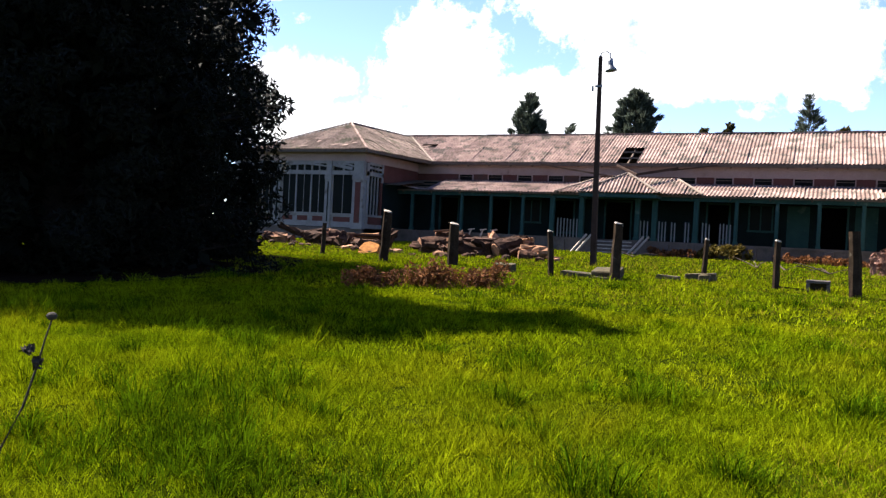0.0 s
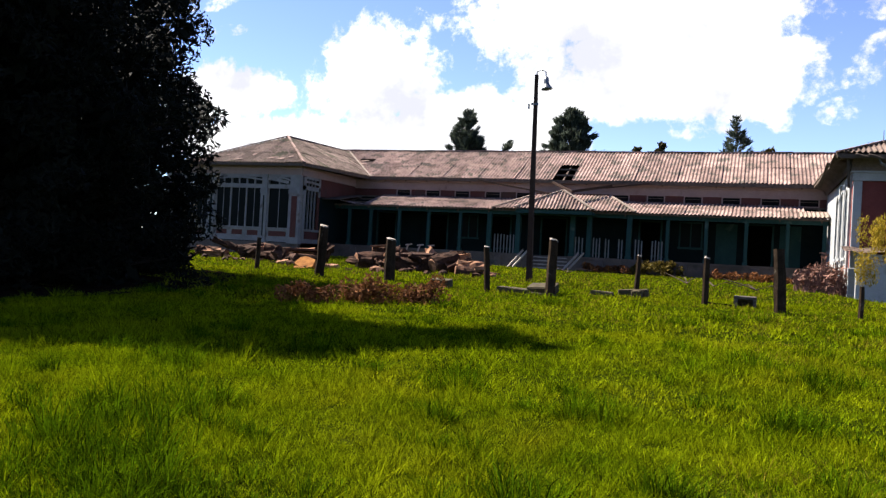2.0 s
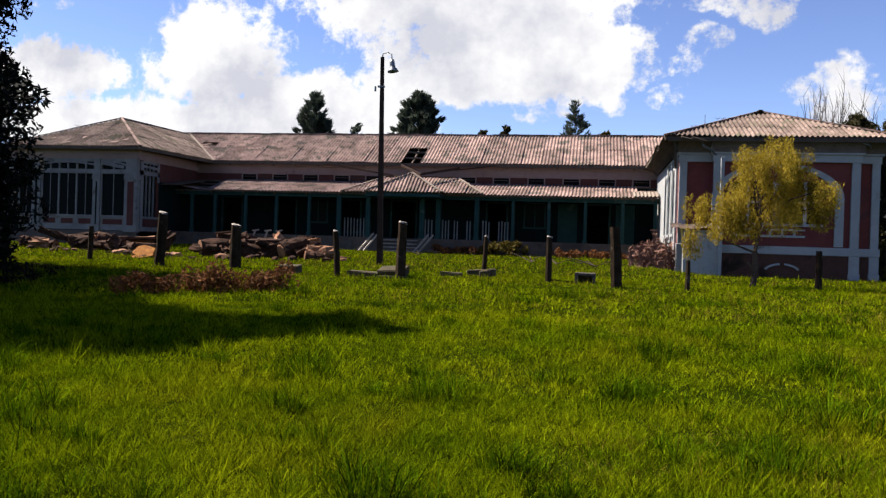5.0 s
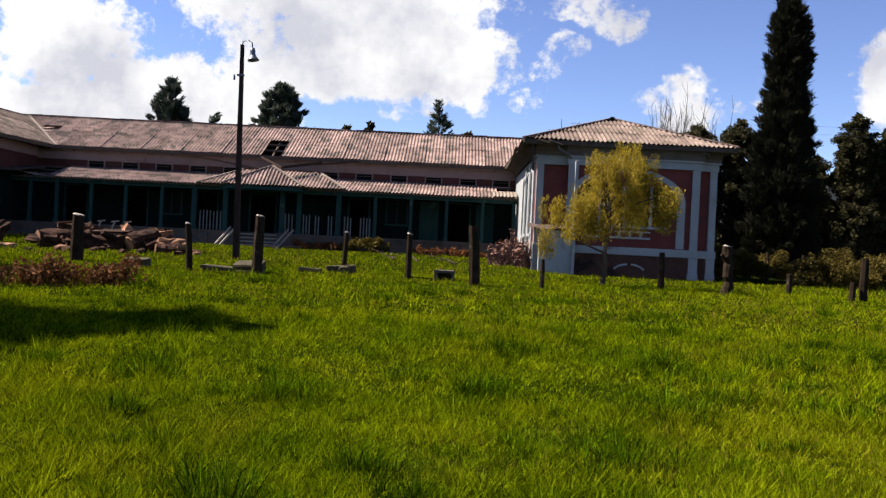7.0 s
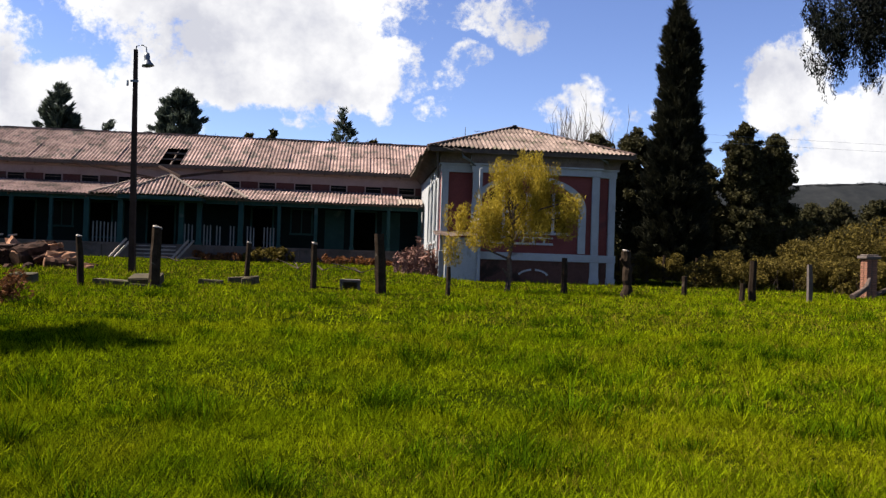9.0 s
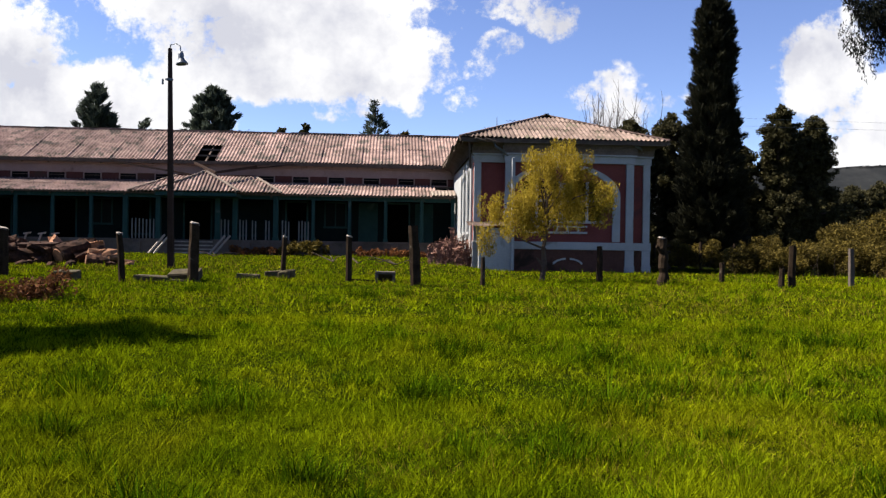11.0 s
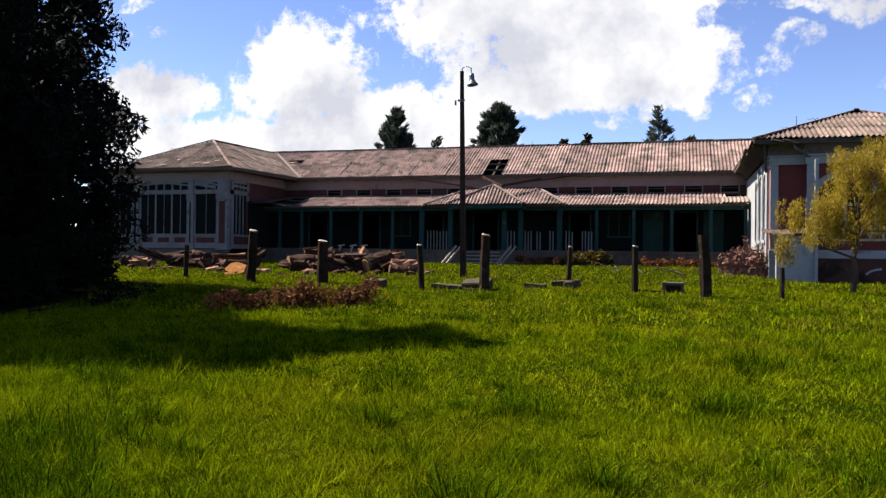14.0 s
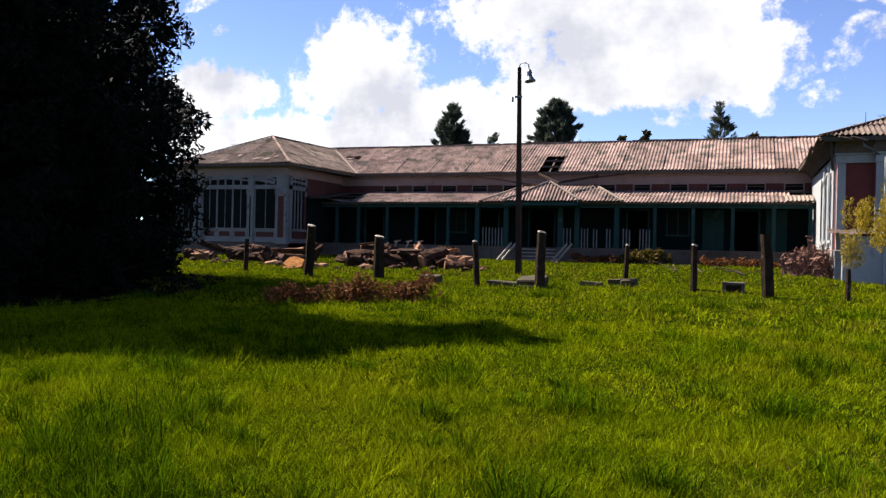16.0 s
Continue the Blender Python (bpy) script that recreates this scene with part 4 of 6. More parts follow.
# gutter remains and the bent rain pipe at the broken corner
bm = bmesh.new()
tube(bm, [(3.9, 30.98, 5.78), (4.0, 31.0, 5.55), (4.35, 31.2, 5.4), (4.6, 31.42, 5.2)], [0.05] * 4, 6)
part("rain_pipe", bm, M_STEEL, pav)
bm = bmesh.new()
tube(bm, [(9.5, 31.1, 5.72), (9.75, 31.2, 5.62), (9.9, 31.5, 5.6), (10.0, 31.6, 5.4)], [0.05] * 4, 6)
part("rain_pipe", bm, M_STEEL, pav)
bm = bmesh.new()
for a, b, w in (((3.2, 30.9, 5.86), (3.6, 30.95, 5.76), 0.14), ((3.6, 30.9, 5.85), (4.1, 30.95, 5.7), 0.10), ((2.6, 31.2, 5.85), (2.55, 32.6, 5.6), 0.1), ((2.55, 33.5, 5.85), (2.5, 36.5, 5.25), 0.12), ((2.65, 36.0, 5.8), (2.55, 38.0, 5.4), 0.12), ((3.0, 31.2, 5.7), (3.1, 31.6, 4.75), 0.08)):
    beam(bm, a, b, w, 0.05, 0.3)
part("hanging_board", bm, M_TIMBER, pav_roof)
part("finial_rod", (lambda b: tube(b, [(4.29, 33, 6.4), (4.29, 33, 7.02)], [0.02, 0.012], 5))(bmesh.new()), M_STEEL, pav_roof)

# ---- grass ----


def blades(name, tufts, height, width, mat, label, seed, lean=0.35, segments=2):
    """One sheet of single grass blades. tufts: places, the way out from the tuft's middle, and the tuft's own height, blade by blade."""
    pts, out, tall = tufts
    rs = np.random.RandomState(seed + 1000)
    X, Y = pts[:, 0], pts[:, 1]
    bare = (np.hypot(X - BIG[0], Y - BIG[1]) < 3.9) | (np.hypot(X - BESIDE[0], Y - BESIDE[1]) < 2.0)
    pts, out, tall = pts[~bare], out[~bare], tall[~bare]
    X, Y, n = pts[:, 0], pts[:, 1], len(pts)
    clump = np.sin(2.3 * X + 1.6 * np.sin(1.9 * Y)) * np.sin(2.6 * Y + 1.4 * np.sin(2.1 * X)) + 0.6 * np.sin(6.1 * X + 2.0 * np.sin(4.3 * Y + X)) * np.sin(5.3 * Y + 1.7 * np.sin(4.9 * X))
    h = height * rs.uniform(0.5, 1.3, n) * tall * np.clip(0.92 + 0.34 * clump, 0.5, 1.6)
    a = rs.uniform(0, 2 * np.pi, n)
    side = np.stack([np.cos(a), np.sin(a), np.zeros(n)], 1) * (width * rs.uniform(0.6, 1.3, n))[:, None]
    b = rs.uniform(0, 2 * np.pi, n)
    stray = np.stack([np.cos(b), np.sin(b)], 1) * rs.uniform(0.1, 1.1, n)[:, None]
    bend = np.zeros((n, 3))
    bend[:, :2] = (out * 0.75 + stray) * (h * lean)[:, None]
    up = np.stack([np.zeros(n), np.zeros(n), h], 1)
    base = np.stack([X, Y, ground_z(X, Y) - 0.015], 1)
    k = 5 if segments == 2 else 3
    V = np.empty((n * k, 3))
    V[0::k], V[1::k] = base - side, base + side
    if segments == 2:
        mid = base + up * 0.6 + bend * 0.35
        V[2::k], V[3::k], V[4::k] = mid + side * 0.75, mid - side * 0.75, base + up * 0.9 + bend
        idx = (np.arange(n)[:, None] * 5 + np.array([0, 1, 2, 3, 3, 2, 4])).ravel()
        starts = (np.arange(n)[:, None] * 7 + np.array([0, 4])).ravel()
    else:
        V[2::k] = base + up + bend
        idx, starts = np.arange(n * 3), np.arange(0, n * 3, 3)
    me = bpy.data.meshes.new(name)
    me.vertices.add(len(V))
    me.vertices.foreach_set("co", V.ravel())
    me.loops.add(len(idx))
    me.loops.foreach_set("vertex_index", idx)
    me.polygons.add(len(starts))
    me.polygons.foreach_set("loop_start", starts)
    me.materials.append(mat)
    me.update()
    ob = new(name, me)
    return tagged(ob, label, "grass", kind="stuff")


def field(seed, count, y0, y1):
    """Places in the meadow's wedge before the eye."""
    rs = np.random.RandomState(seed)
    y = y0 + (y1 - y0) * rs.uniform(0, 1, count)
    x = rs.uniform(-1.25, 0.72, count) * (y + 1.0)
    return np.stack([x, y], 1)


def lattice(seed, y0, y1, step):
    """The same wedge, covered evenly."""
    rs = np.random.RandomState(seed)
    gx_, gy_ = np.meshgrid(np.arange(-1.25 * (y1 + 1), 0.72 * (y1 + 1), step), np.arange(y0, y1, step))
    p = np.stack([gx_.ravel(), gy_.ravel()], 1)
    p += rs.uniform(-0.48, 0.48, p.shape) * step
    return p[(p[:, 0] > -1.25 * (p[:, 1] + 1)) & (p[:, 0] < 0.72 * (p[:, 1] + 1))]


def tufted(centres, per, radius, seed, uneven=0.38):
    """Blades in small tufts round the centres, which lean outwards."""
    rs = np.random.RandomState(seed + 500)
    n = len(centres)
    wide = np.repeat(radius * np.exp(rs.normal(size=n) * 0.35), per)[:, None]
    tall = np.repeat(np.exp(rs.normal(size=n) * uneven - 0.05), per)
    out = rs.normal(size=(n * per, 2)) * 0.75
    pts = np.repeat(centres, per, axis=0) + out * wide
    return pts, np.clip(out, -1.4, 1.4), tall * np.clip(1.15 - 0.22 * np.hypot(out[:, 0], out[:, 1]), 0.5, 1.2)


def off_house(p):
    return p[~((p[:, 0] > 3.2) & (p[:, 1] > 31.2)) & ~((p[:, 0] < -22) & (p[:, 1] > 36))]


def outside_wedge(p, near):
    return p[(p[:, 1] < near) | (p[:, 0] < -1.25 * (p[:, 1] + 1)) | (p[:, 0] > 0.72 * (p[:, 1] + 1))]


BIG, BESIDE = (-15.5, 12.45), (-16.2, 17.2)      # the two dark evergreens; blades are left out under them to deepen the shade
MEADOW = "thick bright green meadow grass"
blades("grass", tufted(lattice(1, 2.6, 7.2, 0.088), 54, 0.052, 1), 0.066, 0.0036, M_GRASS, MEADOW, 1, 0.85, 1)
blades("grass", tufted(lattice(2, 6.9, 13.0, 0.12), 31, 0.062, 2), 0.072, 0.0060, M_GRASS, MEADOW, 2, 0.8, 1)
blades("grass", tufted(lattice(3, 12.6, 22.0, 0.17), 15, 0.08, 3), 0.07, 0.0105, M_GRASS, MEADOW, 3, 0.7, 1)
blades("grass", tufted(off_house(lattice(4, 21.5, 39.5, 0.34)), 9, 0.12, 4, 0.3), 0.08, 0.017, M_GRASS, MEADOW, 4, 0.55, 1)
side = off_house(outside_wedge(np.random.RandomState(44).uniform((-34, -9), (26, 36), (5000, 2)), 2.7))
blades("grass", tufted(side, 10, 0.12, 5), 0.10, 0.016, M_GRASS, MEADOW, 5, 0.5, 1)
close = outside_wedge(np.random.RandomState(45).uniform((-8, -6), (8, 7), (12000, 2)), 2.7)
blades("grass", tufted(close, 14, 0.07, 7), 0.08, 0.0085, M_GRASS, MEADOW, 7, 0.75, 1)
# dry stalks among the grass by the fence and the house
blades("dry_grass", tufted(off_house(field(21, 6500, 14.0, 38.5)), 6, 0.14, 6), 0.08, 0.009, M_DRY, "straw-coloured dry stalks among the grass", 6, 0.7, 1)
sunny = field(22, 9000, 5.0, 19.0)
sunny = sunny[sunny[:, 0] > 1.0 + 1.5 * np.sin(sunny[:, 1] * 0.9)]
blades("dry_grass", tufted(sunny, 7, 0.10, 8), 0.07, 0.0042, M_DRY, "straw-coloured dry stalks among the grass", 8, 0.9, 1)
# darker tussocks
rs = np.random.RandomState(9)
spots = [(-3.5, 3.7, 0.5), (-3.95, 4.2, 0.45), (-4.4, 4.9, 0.4), (-3.1, 3.6, 0.35), (-5.6, 4.8, 0.25), (-2.78, 8.05, 0.18), (-4.27, 5.73, 0.25), (-1.46, 6.9, 0.25), (-2.76, 7.5, 0.2), (0.42, 7.23, 0.22), (0.86, 9.84, 0.25), (1.07, 5.6, 0.3), (1.9, 7.0, 0.3), (3.9, 9.65, 0.25), (5.7, 10.5, 0.28), (5.2, 11.5, 0.22), (7.0, 9.0, 0.2), (-1.2, 4.6, 0.2), (4.2, 6.6, 0.2), (-6.0, 7.2, 0.2), (2.9, 8.6, 0.2)]
spots += [(x * 1.0, y, r) for (x, y), r in zip(field(11, 190, 2.8, 17.0), rs.uniform(0.05, 0.14, 190))]
hub = np.concatenate([np.array([[sx, sy]]) + rs.normal(size=(max(3, int((170 if sr > 0.32 else 110) * sr ** 1.2)), 2)) * (sr * 1.15, sr * 0.55) for sx, sy, sr in spots])
blades("tussock_grass", tufted(hub, 30, 0.05, 12, 0.3), 0.16, 0.0036, M_TUFT, "darker tussocks of long grass", 12, 0.75)
# dark sheet added on the ground for the deep shade under the evergreens
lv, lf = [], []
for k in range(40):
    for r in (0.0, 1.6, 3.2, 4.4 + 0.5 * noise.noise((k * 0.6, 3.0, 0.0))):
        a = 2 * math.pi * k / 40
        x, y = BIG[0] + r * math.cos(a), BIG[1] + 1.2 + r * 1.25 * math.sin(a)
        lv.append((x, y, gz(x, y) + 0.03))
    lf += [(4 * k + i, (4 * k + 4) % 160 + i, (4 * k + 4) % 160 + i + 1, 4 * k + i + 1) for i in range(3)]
tagged(mesh_ob("under_tree_shade", lv, lf, M_UNDERTREE, smooth=True), "dark ground sheet added for the deep shade under the evergreens", "litter", kind="stuff")

# ---- trees ----


def tree(name, label, at, height, profile, mat, seed=0, clumps=150, count=12000, leaf=0.14, trunk=0.3, clump=0.55, long=1.2, hang=0.0, bare=0.05, group="trees", spread=(1, 1, 0.8), lobes=0.35, spiky=False, heart=0, lean=None):
    """A trunk with limbs and a crown of leaf clumps whose radius at height share h is profile(h)."""
    rng = random.Random(seed)
    x, y = at
    z = gz(x, y)
    t = thing(name, label, "tree", (x, y, z), group)
    bm = bmesh.new()
    n = 8
    tube(bm, [(x + rng.uniform(-0.1, 0.1) * k / n, y + rng.uniform(-0.1, 0.1) * k / n, z - 0.1 + (height * 0.93 + 0.1) * k / n) for k in range(n + 1)], [trunk * (1 - 0.93 * k / n) for k in range(n + 1)], 9, 0.15, rng)
    centres, sizes = [], []
    limbs = bmesh.new()
    for _ in range(clumps):
        h = bare + (1 - bare) * rng.random() ** 0.9
        r = profile(h)
        a = rng.uniform(0, 2 * math.pi)
        q = r * (0.25 + 0.75 * rng.random() ** 0.45) * rng.uniform(0.82, 1.15)
        q *= 1 + lobes * noise.noise((math.cos(a) * 1.5 + seed, math.sin(a) * 1.5, h * 6))
        if spiky and rng.random() < 0.2:
            q = r * rng.uniform(1.05, 1.35)
        c = (x + q * math.cos(a), y + q * math.sin(a) + (lean(h) if lean else 0.0), z + height * h - 0.12 * q)
        centres.append(c)
        sizes.append(clump * (0.55 + 0.6 * rng.random()) * (0.45 + 0.55 * min(1, r / 1.5)))
        if rng.random() < 0.45:
            tube(limbs, [(x, y, z + height * max(0.02, h - 0.06) - 0.05), ((x + c[0]) / 2, (y + c[1]) / 2, c[2] - 0.1 * q), c], [trunk * 0.22 * (1.1 - h), trunk * 0.14, 0.012], 5, 0, rng)
    wood = M_SHADEBARK if mat in (M_NEEDLE, M_NEEDLE2) else M_BARK
    part("trunk", bm, wood, t)
    tagged(part("limbwork", limbs, wood, t), kind="stuff")
    leaves("crown", centres, sizes, spread, count, leaf, mat, t, seed=seed, long=long, hang=hang, axis=at if spiky else None)
    if heart:      # larger leaves added close to the trunk, closing gaps in the crown
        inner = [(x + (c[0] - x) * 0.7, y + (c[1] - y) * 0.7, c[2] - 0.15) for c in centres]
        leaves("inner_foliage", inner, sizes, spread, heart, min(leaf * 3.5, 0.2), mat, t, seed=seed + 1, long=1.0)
    return t


def dark_profile(h):
    return 4.0 * (1.0 + 0.06 * math.sin(h * 30.0)) * float(np.interp(h, [0, 0.03, 0.1, 0.3, 0.37, 0.43, 0.48, 0.60, 0.69, 0.78, 0.83, 0.86, 0.89, 0.92, 1], [0.97, 1.02, 1.0, 1.05, 1.18, 0.98, 0.68, 0.58, 0.45, 0.28, 0.16, 0.2, 0.24, 0.12, 0.03]))


def dark_lean(h):
    return float(np.interp(h, [0, 0.37, 0.43, 0.48, 0.6, 0.78, 0.83, 0.89, 1], [0, 0, -0.6, -1.3, -1.4, -1.2, -0.5, 0.5, 0.6]))


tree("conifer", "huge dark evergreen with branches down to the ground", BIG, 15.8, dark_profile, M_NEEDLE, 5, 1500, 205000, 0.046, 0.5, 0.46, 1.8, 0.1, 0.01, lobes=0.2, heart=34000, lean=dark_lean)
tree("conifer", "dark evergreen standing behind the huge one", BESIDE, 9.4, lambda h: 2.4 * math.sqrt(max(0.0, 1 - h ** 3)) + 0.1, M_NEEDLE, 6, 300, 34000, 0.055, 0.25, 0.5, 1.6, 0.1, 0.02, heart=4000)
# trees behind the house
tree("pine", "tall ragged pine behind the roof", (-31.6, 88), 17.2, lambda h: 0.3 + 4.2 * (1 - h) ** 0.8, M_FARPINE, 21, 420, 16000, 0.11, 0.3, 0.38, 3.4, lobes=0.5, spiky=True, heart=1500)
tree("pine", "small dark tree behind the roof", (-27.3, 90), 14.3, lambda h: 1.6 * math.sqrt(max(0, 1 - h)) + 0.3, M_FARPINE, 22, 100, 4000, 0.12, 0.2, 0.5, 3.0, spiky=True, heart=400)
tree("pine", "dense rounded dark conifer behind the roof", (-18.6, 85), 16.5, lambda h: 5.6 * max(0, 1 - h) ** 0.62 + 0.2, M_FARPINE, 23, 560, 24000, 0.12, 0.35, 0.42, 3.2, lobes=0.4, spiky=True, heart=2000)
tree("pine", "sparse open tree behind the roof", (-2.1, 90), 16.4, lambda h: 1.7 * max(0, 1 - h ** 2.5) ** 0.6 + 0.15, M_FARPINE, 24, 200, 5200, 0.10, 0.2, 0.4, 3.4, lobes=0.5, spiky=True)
tree("bush", "low green treetop behind the roof", (1.2, 88), 12.9, lambda h: 2.2 * math.sqrt(max(0, 1 - h)) + 0.2, M_LEAF, 25, 60, 2500, 0.25, 0.2, 0.7)
tree("bush", "low green treetop behind the roof", (-11.9, 88), 13.0, lambda h: 1.2 * math.sqrt(max(0, 1 - h)) + 0.2, M_LEAFDARK, 26, 50, 2000, 0.25, 0.2, 0.6)
tree("bush", "low green treetop behind the roof", (-9.6, 88), 13.3, lambda h: 1.0 * math.sqrt(max(0, 1 - h)) + 0.1, M_LEAFDARK, 27, 40, 1600, 0.25, 0.2, 0.6)
# trees beside the pavilion
narrow = tree("conifer", "tall narrow dark conifer with jagged edges", (17.2, 42.6), 15.6, lambda h: float(np.interp(h, [0, 0.12, 0.3, 0.45, 0.58, 0.65, 0.76, 0.88, 0.94, 1.0], [1.35, 1.5, 1.45, 1.3, 1.02, 0.82, 0.95, 0.7, 0.3, 0.02])), M_NEEDLE2, 31, 1300, 80000, 0.045, 0.3, 0.2, 4.0, 0.0, 0.01, spread=(1.2, 1.2, 1.3), lobes=0.3, spiky=True, heart=6000)
# sprays that stick out of the narrow conifer
rs = np.random.RandomState(32)
tips = [(17.2 + q * math.cos(a), 42.6 + q * math.sin(a), gz(17.2, 42.6) + 15.6 * h) for h, a, q in ((h, a, 1.05 * float(np.interp(h, [0, 0.3, 0.58, 0.65, 0.76, 0.9, 1.0], [1.4, 1.45, 1.02, 0.85, 0.95, 0.6, 0.05]))) for h, a in zip(rs.uniform(0.05, 0.99, 420), rs.uniform(0, 6.28, 420)))]
leaves("spray", tips, [0.16] * len(tips), (1.3, 1.3, 0.8), 5200, 0.045, M_NEEDLE2, narrow, seed=33, long=6.5, axis=(17.2, 42.6))
for k, (x, y, hh, rr) in enumerate(((22.4, 45.5, 9.3, 1.7), (24.7, 46.0, 8.8, 1.6), (23.5, 46.6, 8.2, 1.8), (20.6, 46.5, 7.0, 1.6), (13.6, 45.5, 8.3, 1.7), (16.0, 45.6, 8.7, 1.9), (18.3, 47.5, 5.6, 2.2), (29.0, 52.0, 5.0, 1.2), (31.5, 53.5, 5.4, 1.7), (34.2, 54.5, 5.8, 2.1), (37.6, 55.0, 6.0, 2.4), (27.0, 50.0, 3.4, 1.8))):
    tree("evergreen_tree", "dusky evergreen tree beside the pavilion", (x, y), hh, lambda h, rr=rr: rr * (0.82 + 0.18 * math.sin(h * 9 + rr * 7)) * (1 - h ** 3.2) ** 0.6 * (0.85 + 0.2 * h) + 0.1, M_LEAFDARK, 40 + k, 380, 20000 if k < 6 else 12000, 0.066, 0.2, 0.34, 1.6, bare=0.02, lobes=0.8, heart=3500)


def bare_tree(at, height, seed):
    rng = random.Random(seed)
    x, y = at
    z = gz(x, y)
    t = thing("bare_tree", "leafless tree with fine upright twigs", "tree", (x, y, z), "trees")
    bm = bmesh.new()
    tube(bm, [(x, y, z), (x, y, z + height * 0.55)], [0.22, 0.1], 7)
    part("trunk", bm, M_TWIG, t)
    bm = bmesh.new()
    for _ in range(26):
        a, s = rng.uniform(0, 6.28), rng.uniform(0.3, 1.9)
        h0, h1 = rng.uniform(0.3, 0.55), rng.uniform(0.75, 1.0)
        p0 = Vector((x, y, z + height * h0))
        p1 = Vector((x + s * math.cos(a), y + s * math.sin(a), z + height * (h0 + h1) / 2))
        p2 = p1 + Vector((math.cos(a) * 0.4, math.sin(a) * 0.4, height * (h1 - h0) / 2))
        tube(bm, [p0, p1, p2], [0.06, 0.04, 0.008], 4)
        for _ in range(4):
            q = p1.lerp(p2, rng.random())
            tube(bm, [q, q + Vector((rng.uniform(-0.6, 0.6), rng.uniform(-0.6, 0.6), rng.uniform(0.5, 1.3)))], [0.018, 0.005], 3)
    part("crown", bm, M_TWIG, t)


bare_tree((13.3, 54.0), 11.1, 1)
bare_tree((14.9, 55.0), 11.5, 2)
bare_tree((16.4, 54.5), 11.0, 3)

# willow by the fence
wx, wy = 4.1, 21.6
wz = gz(wx, wy)
willow = thing("willow", "small yellow-green weeping tree by the fence", "tree", (wx, wy, wz), "trees")
rng = random.Random(77)
bm = bmesh.new()
tube(bm, [(wx, wy, wz - 0.1), (wx + 0.06, wy, wz + 0.5), (wx + 0.03, wy, wz + 0.9), (wx + 0.12, wy, wz + 1.5), (wx + 0.1, wy, wz + 2.4)], [0.085, 0.07, 0.06, 0.05, 0.035], 8, 0.25, rng)
tube(bm, [(wx + 0.03, wy, wz + 0.42), (wx - 0.14, wy - 0.02, wz + 0.62)], [0.05, 0.02], 6)
cs, ss = [], []
LUMPS = [(0.0, 3.35, 0.55), (-0.35, 3.05, 0.42), (0.8, 3.05, 0.42), (0.95, 2.6, 0.4), (1.4, 2.3, 0.3), (-1.0, 1.95, 0.42), (-0.3, 2.4, 0.8), (0.6, 2.2, 0.7), (-1.65, 1.95, 0.32), (-1.1, 1.55, 0.4), (-0.45, 1.6, 0.45), (0.3, 1.75, 0.4), (1.4, 1.9, 0.3), (0.1, 2.9, 0.7), (-1.7, 1.1, 0.2)]
for ox, oz, r in LUMPS:
    ox, oz = ox + 0.25, oz + 0.2
    oy = rng.uniform(-0.5, 0.5)
    part("limb", tube(bmesh.new(), [(wx + 0.1, wy, wz + min(2.3, oz * 0.65)), (wx + ox * 0.5, wy + oy * 0.5, wz + oz * 0.9), (wx + ox, wy + oy, wz + oz)], [0.035, 0.02, 0.006], 5), M_BARK, willow)
    for _ in range(int(20 * r)):
        a, q = rng.uniform(0, 6.28), r * rng.random() ** 0.5
        px0, py0, pz0 = wx + ox + q * math.cos(a), wy + oy + q * math.sin(a) * 1.2, wz + oz + rng.uniform(-0.2, 0.35) * r
        for k in range(5):
            cs.append((px0 + rng.uniform(-0.05, 0.05), py0, pz0 - 0.13 * k))
            ss.append(0.15)
part("trunk", bm, M_BARK, willow)
leaves("crown", cs, ss, (1, 1, 1.2), 36000, 0.018, M_WILLOW, willow, seed=78, long=1.9, hang=0.55)

# boughs that hang in from a tree outside the view
bough_at = (12.4, 16.6)
bt = thing("pepper_tree", "tree with dark drooping boughs beside the meadow", "tree", (bough_at[0], bough_at[1], gz(*bough_at)), "trees")
bm = bmesh.new()
bz = gz(*bough_at)
tube(bm, [(*bough_at, bz - 0.1), (bough_at[0] - 0.1, bough_at[1], bz + 3), (bough_at[0], bough_at[1], bz + 6.5)], [0.35, 0.28, 0.1], 10, 0.15)
cs, ss = [], []
rng = random.Random(5)
for _ in range(420):
    a = rng.uniform(0, 6.28)
    r = 2.7 * rng.random() ** 0.5
    cx, cy, cz = bough_at[0] + r * math.cos(a), bough_at[1] + r * math.sin(a), bz + 6.6 + rng.uniform(-0.45, 1.3) - 0.1 * r
    n = rng.choice((0, 1, 1, 2, 3, 5, 8)) + 1
    for k in range(n):      # hanging strands
        cs.append((cx + 0.03 * k, cy, cz - 0.11 * k))
        ss.append(0.19 - 0.018 * k)
    if rng.random() < 0.1:
        tube(bm, [(bough_at[0], bough_at[1], bz + 5.8), ((cx + bough_at[0]) / 2, (cy + bough_at[1]) / 2, cz + 0.35), (cx, cy, cz)], [0.06, 0.03, 0.008], 5)
part("trunk", bm, M_SHADEBARK, bt)
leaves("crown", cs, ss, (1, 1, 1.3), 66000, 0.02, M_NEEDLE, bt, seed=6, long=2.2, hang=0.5)

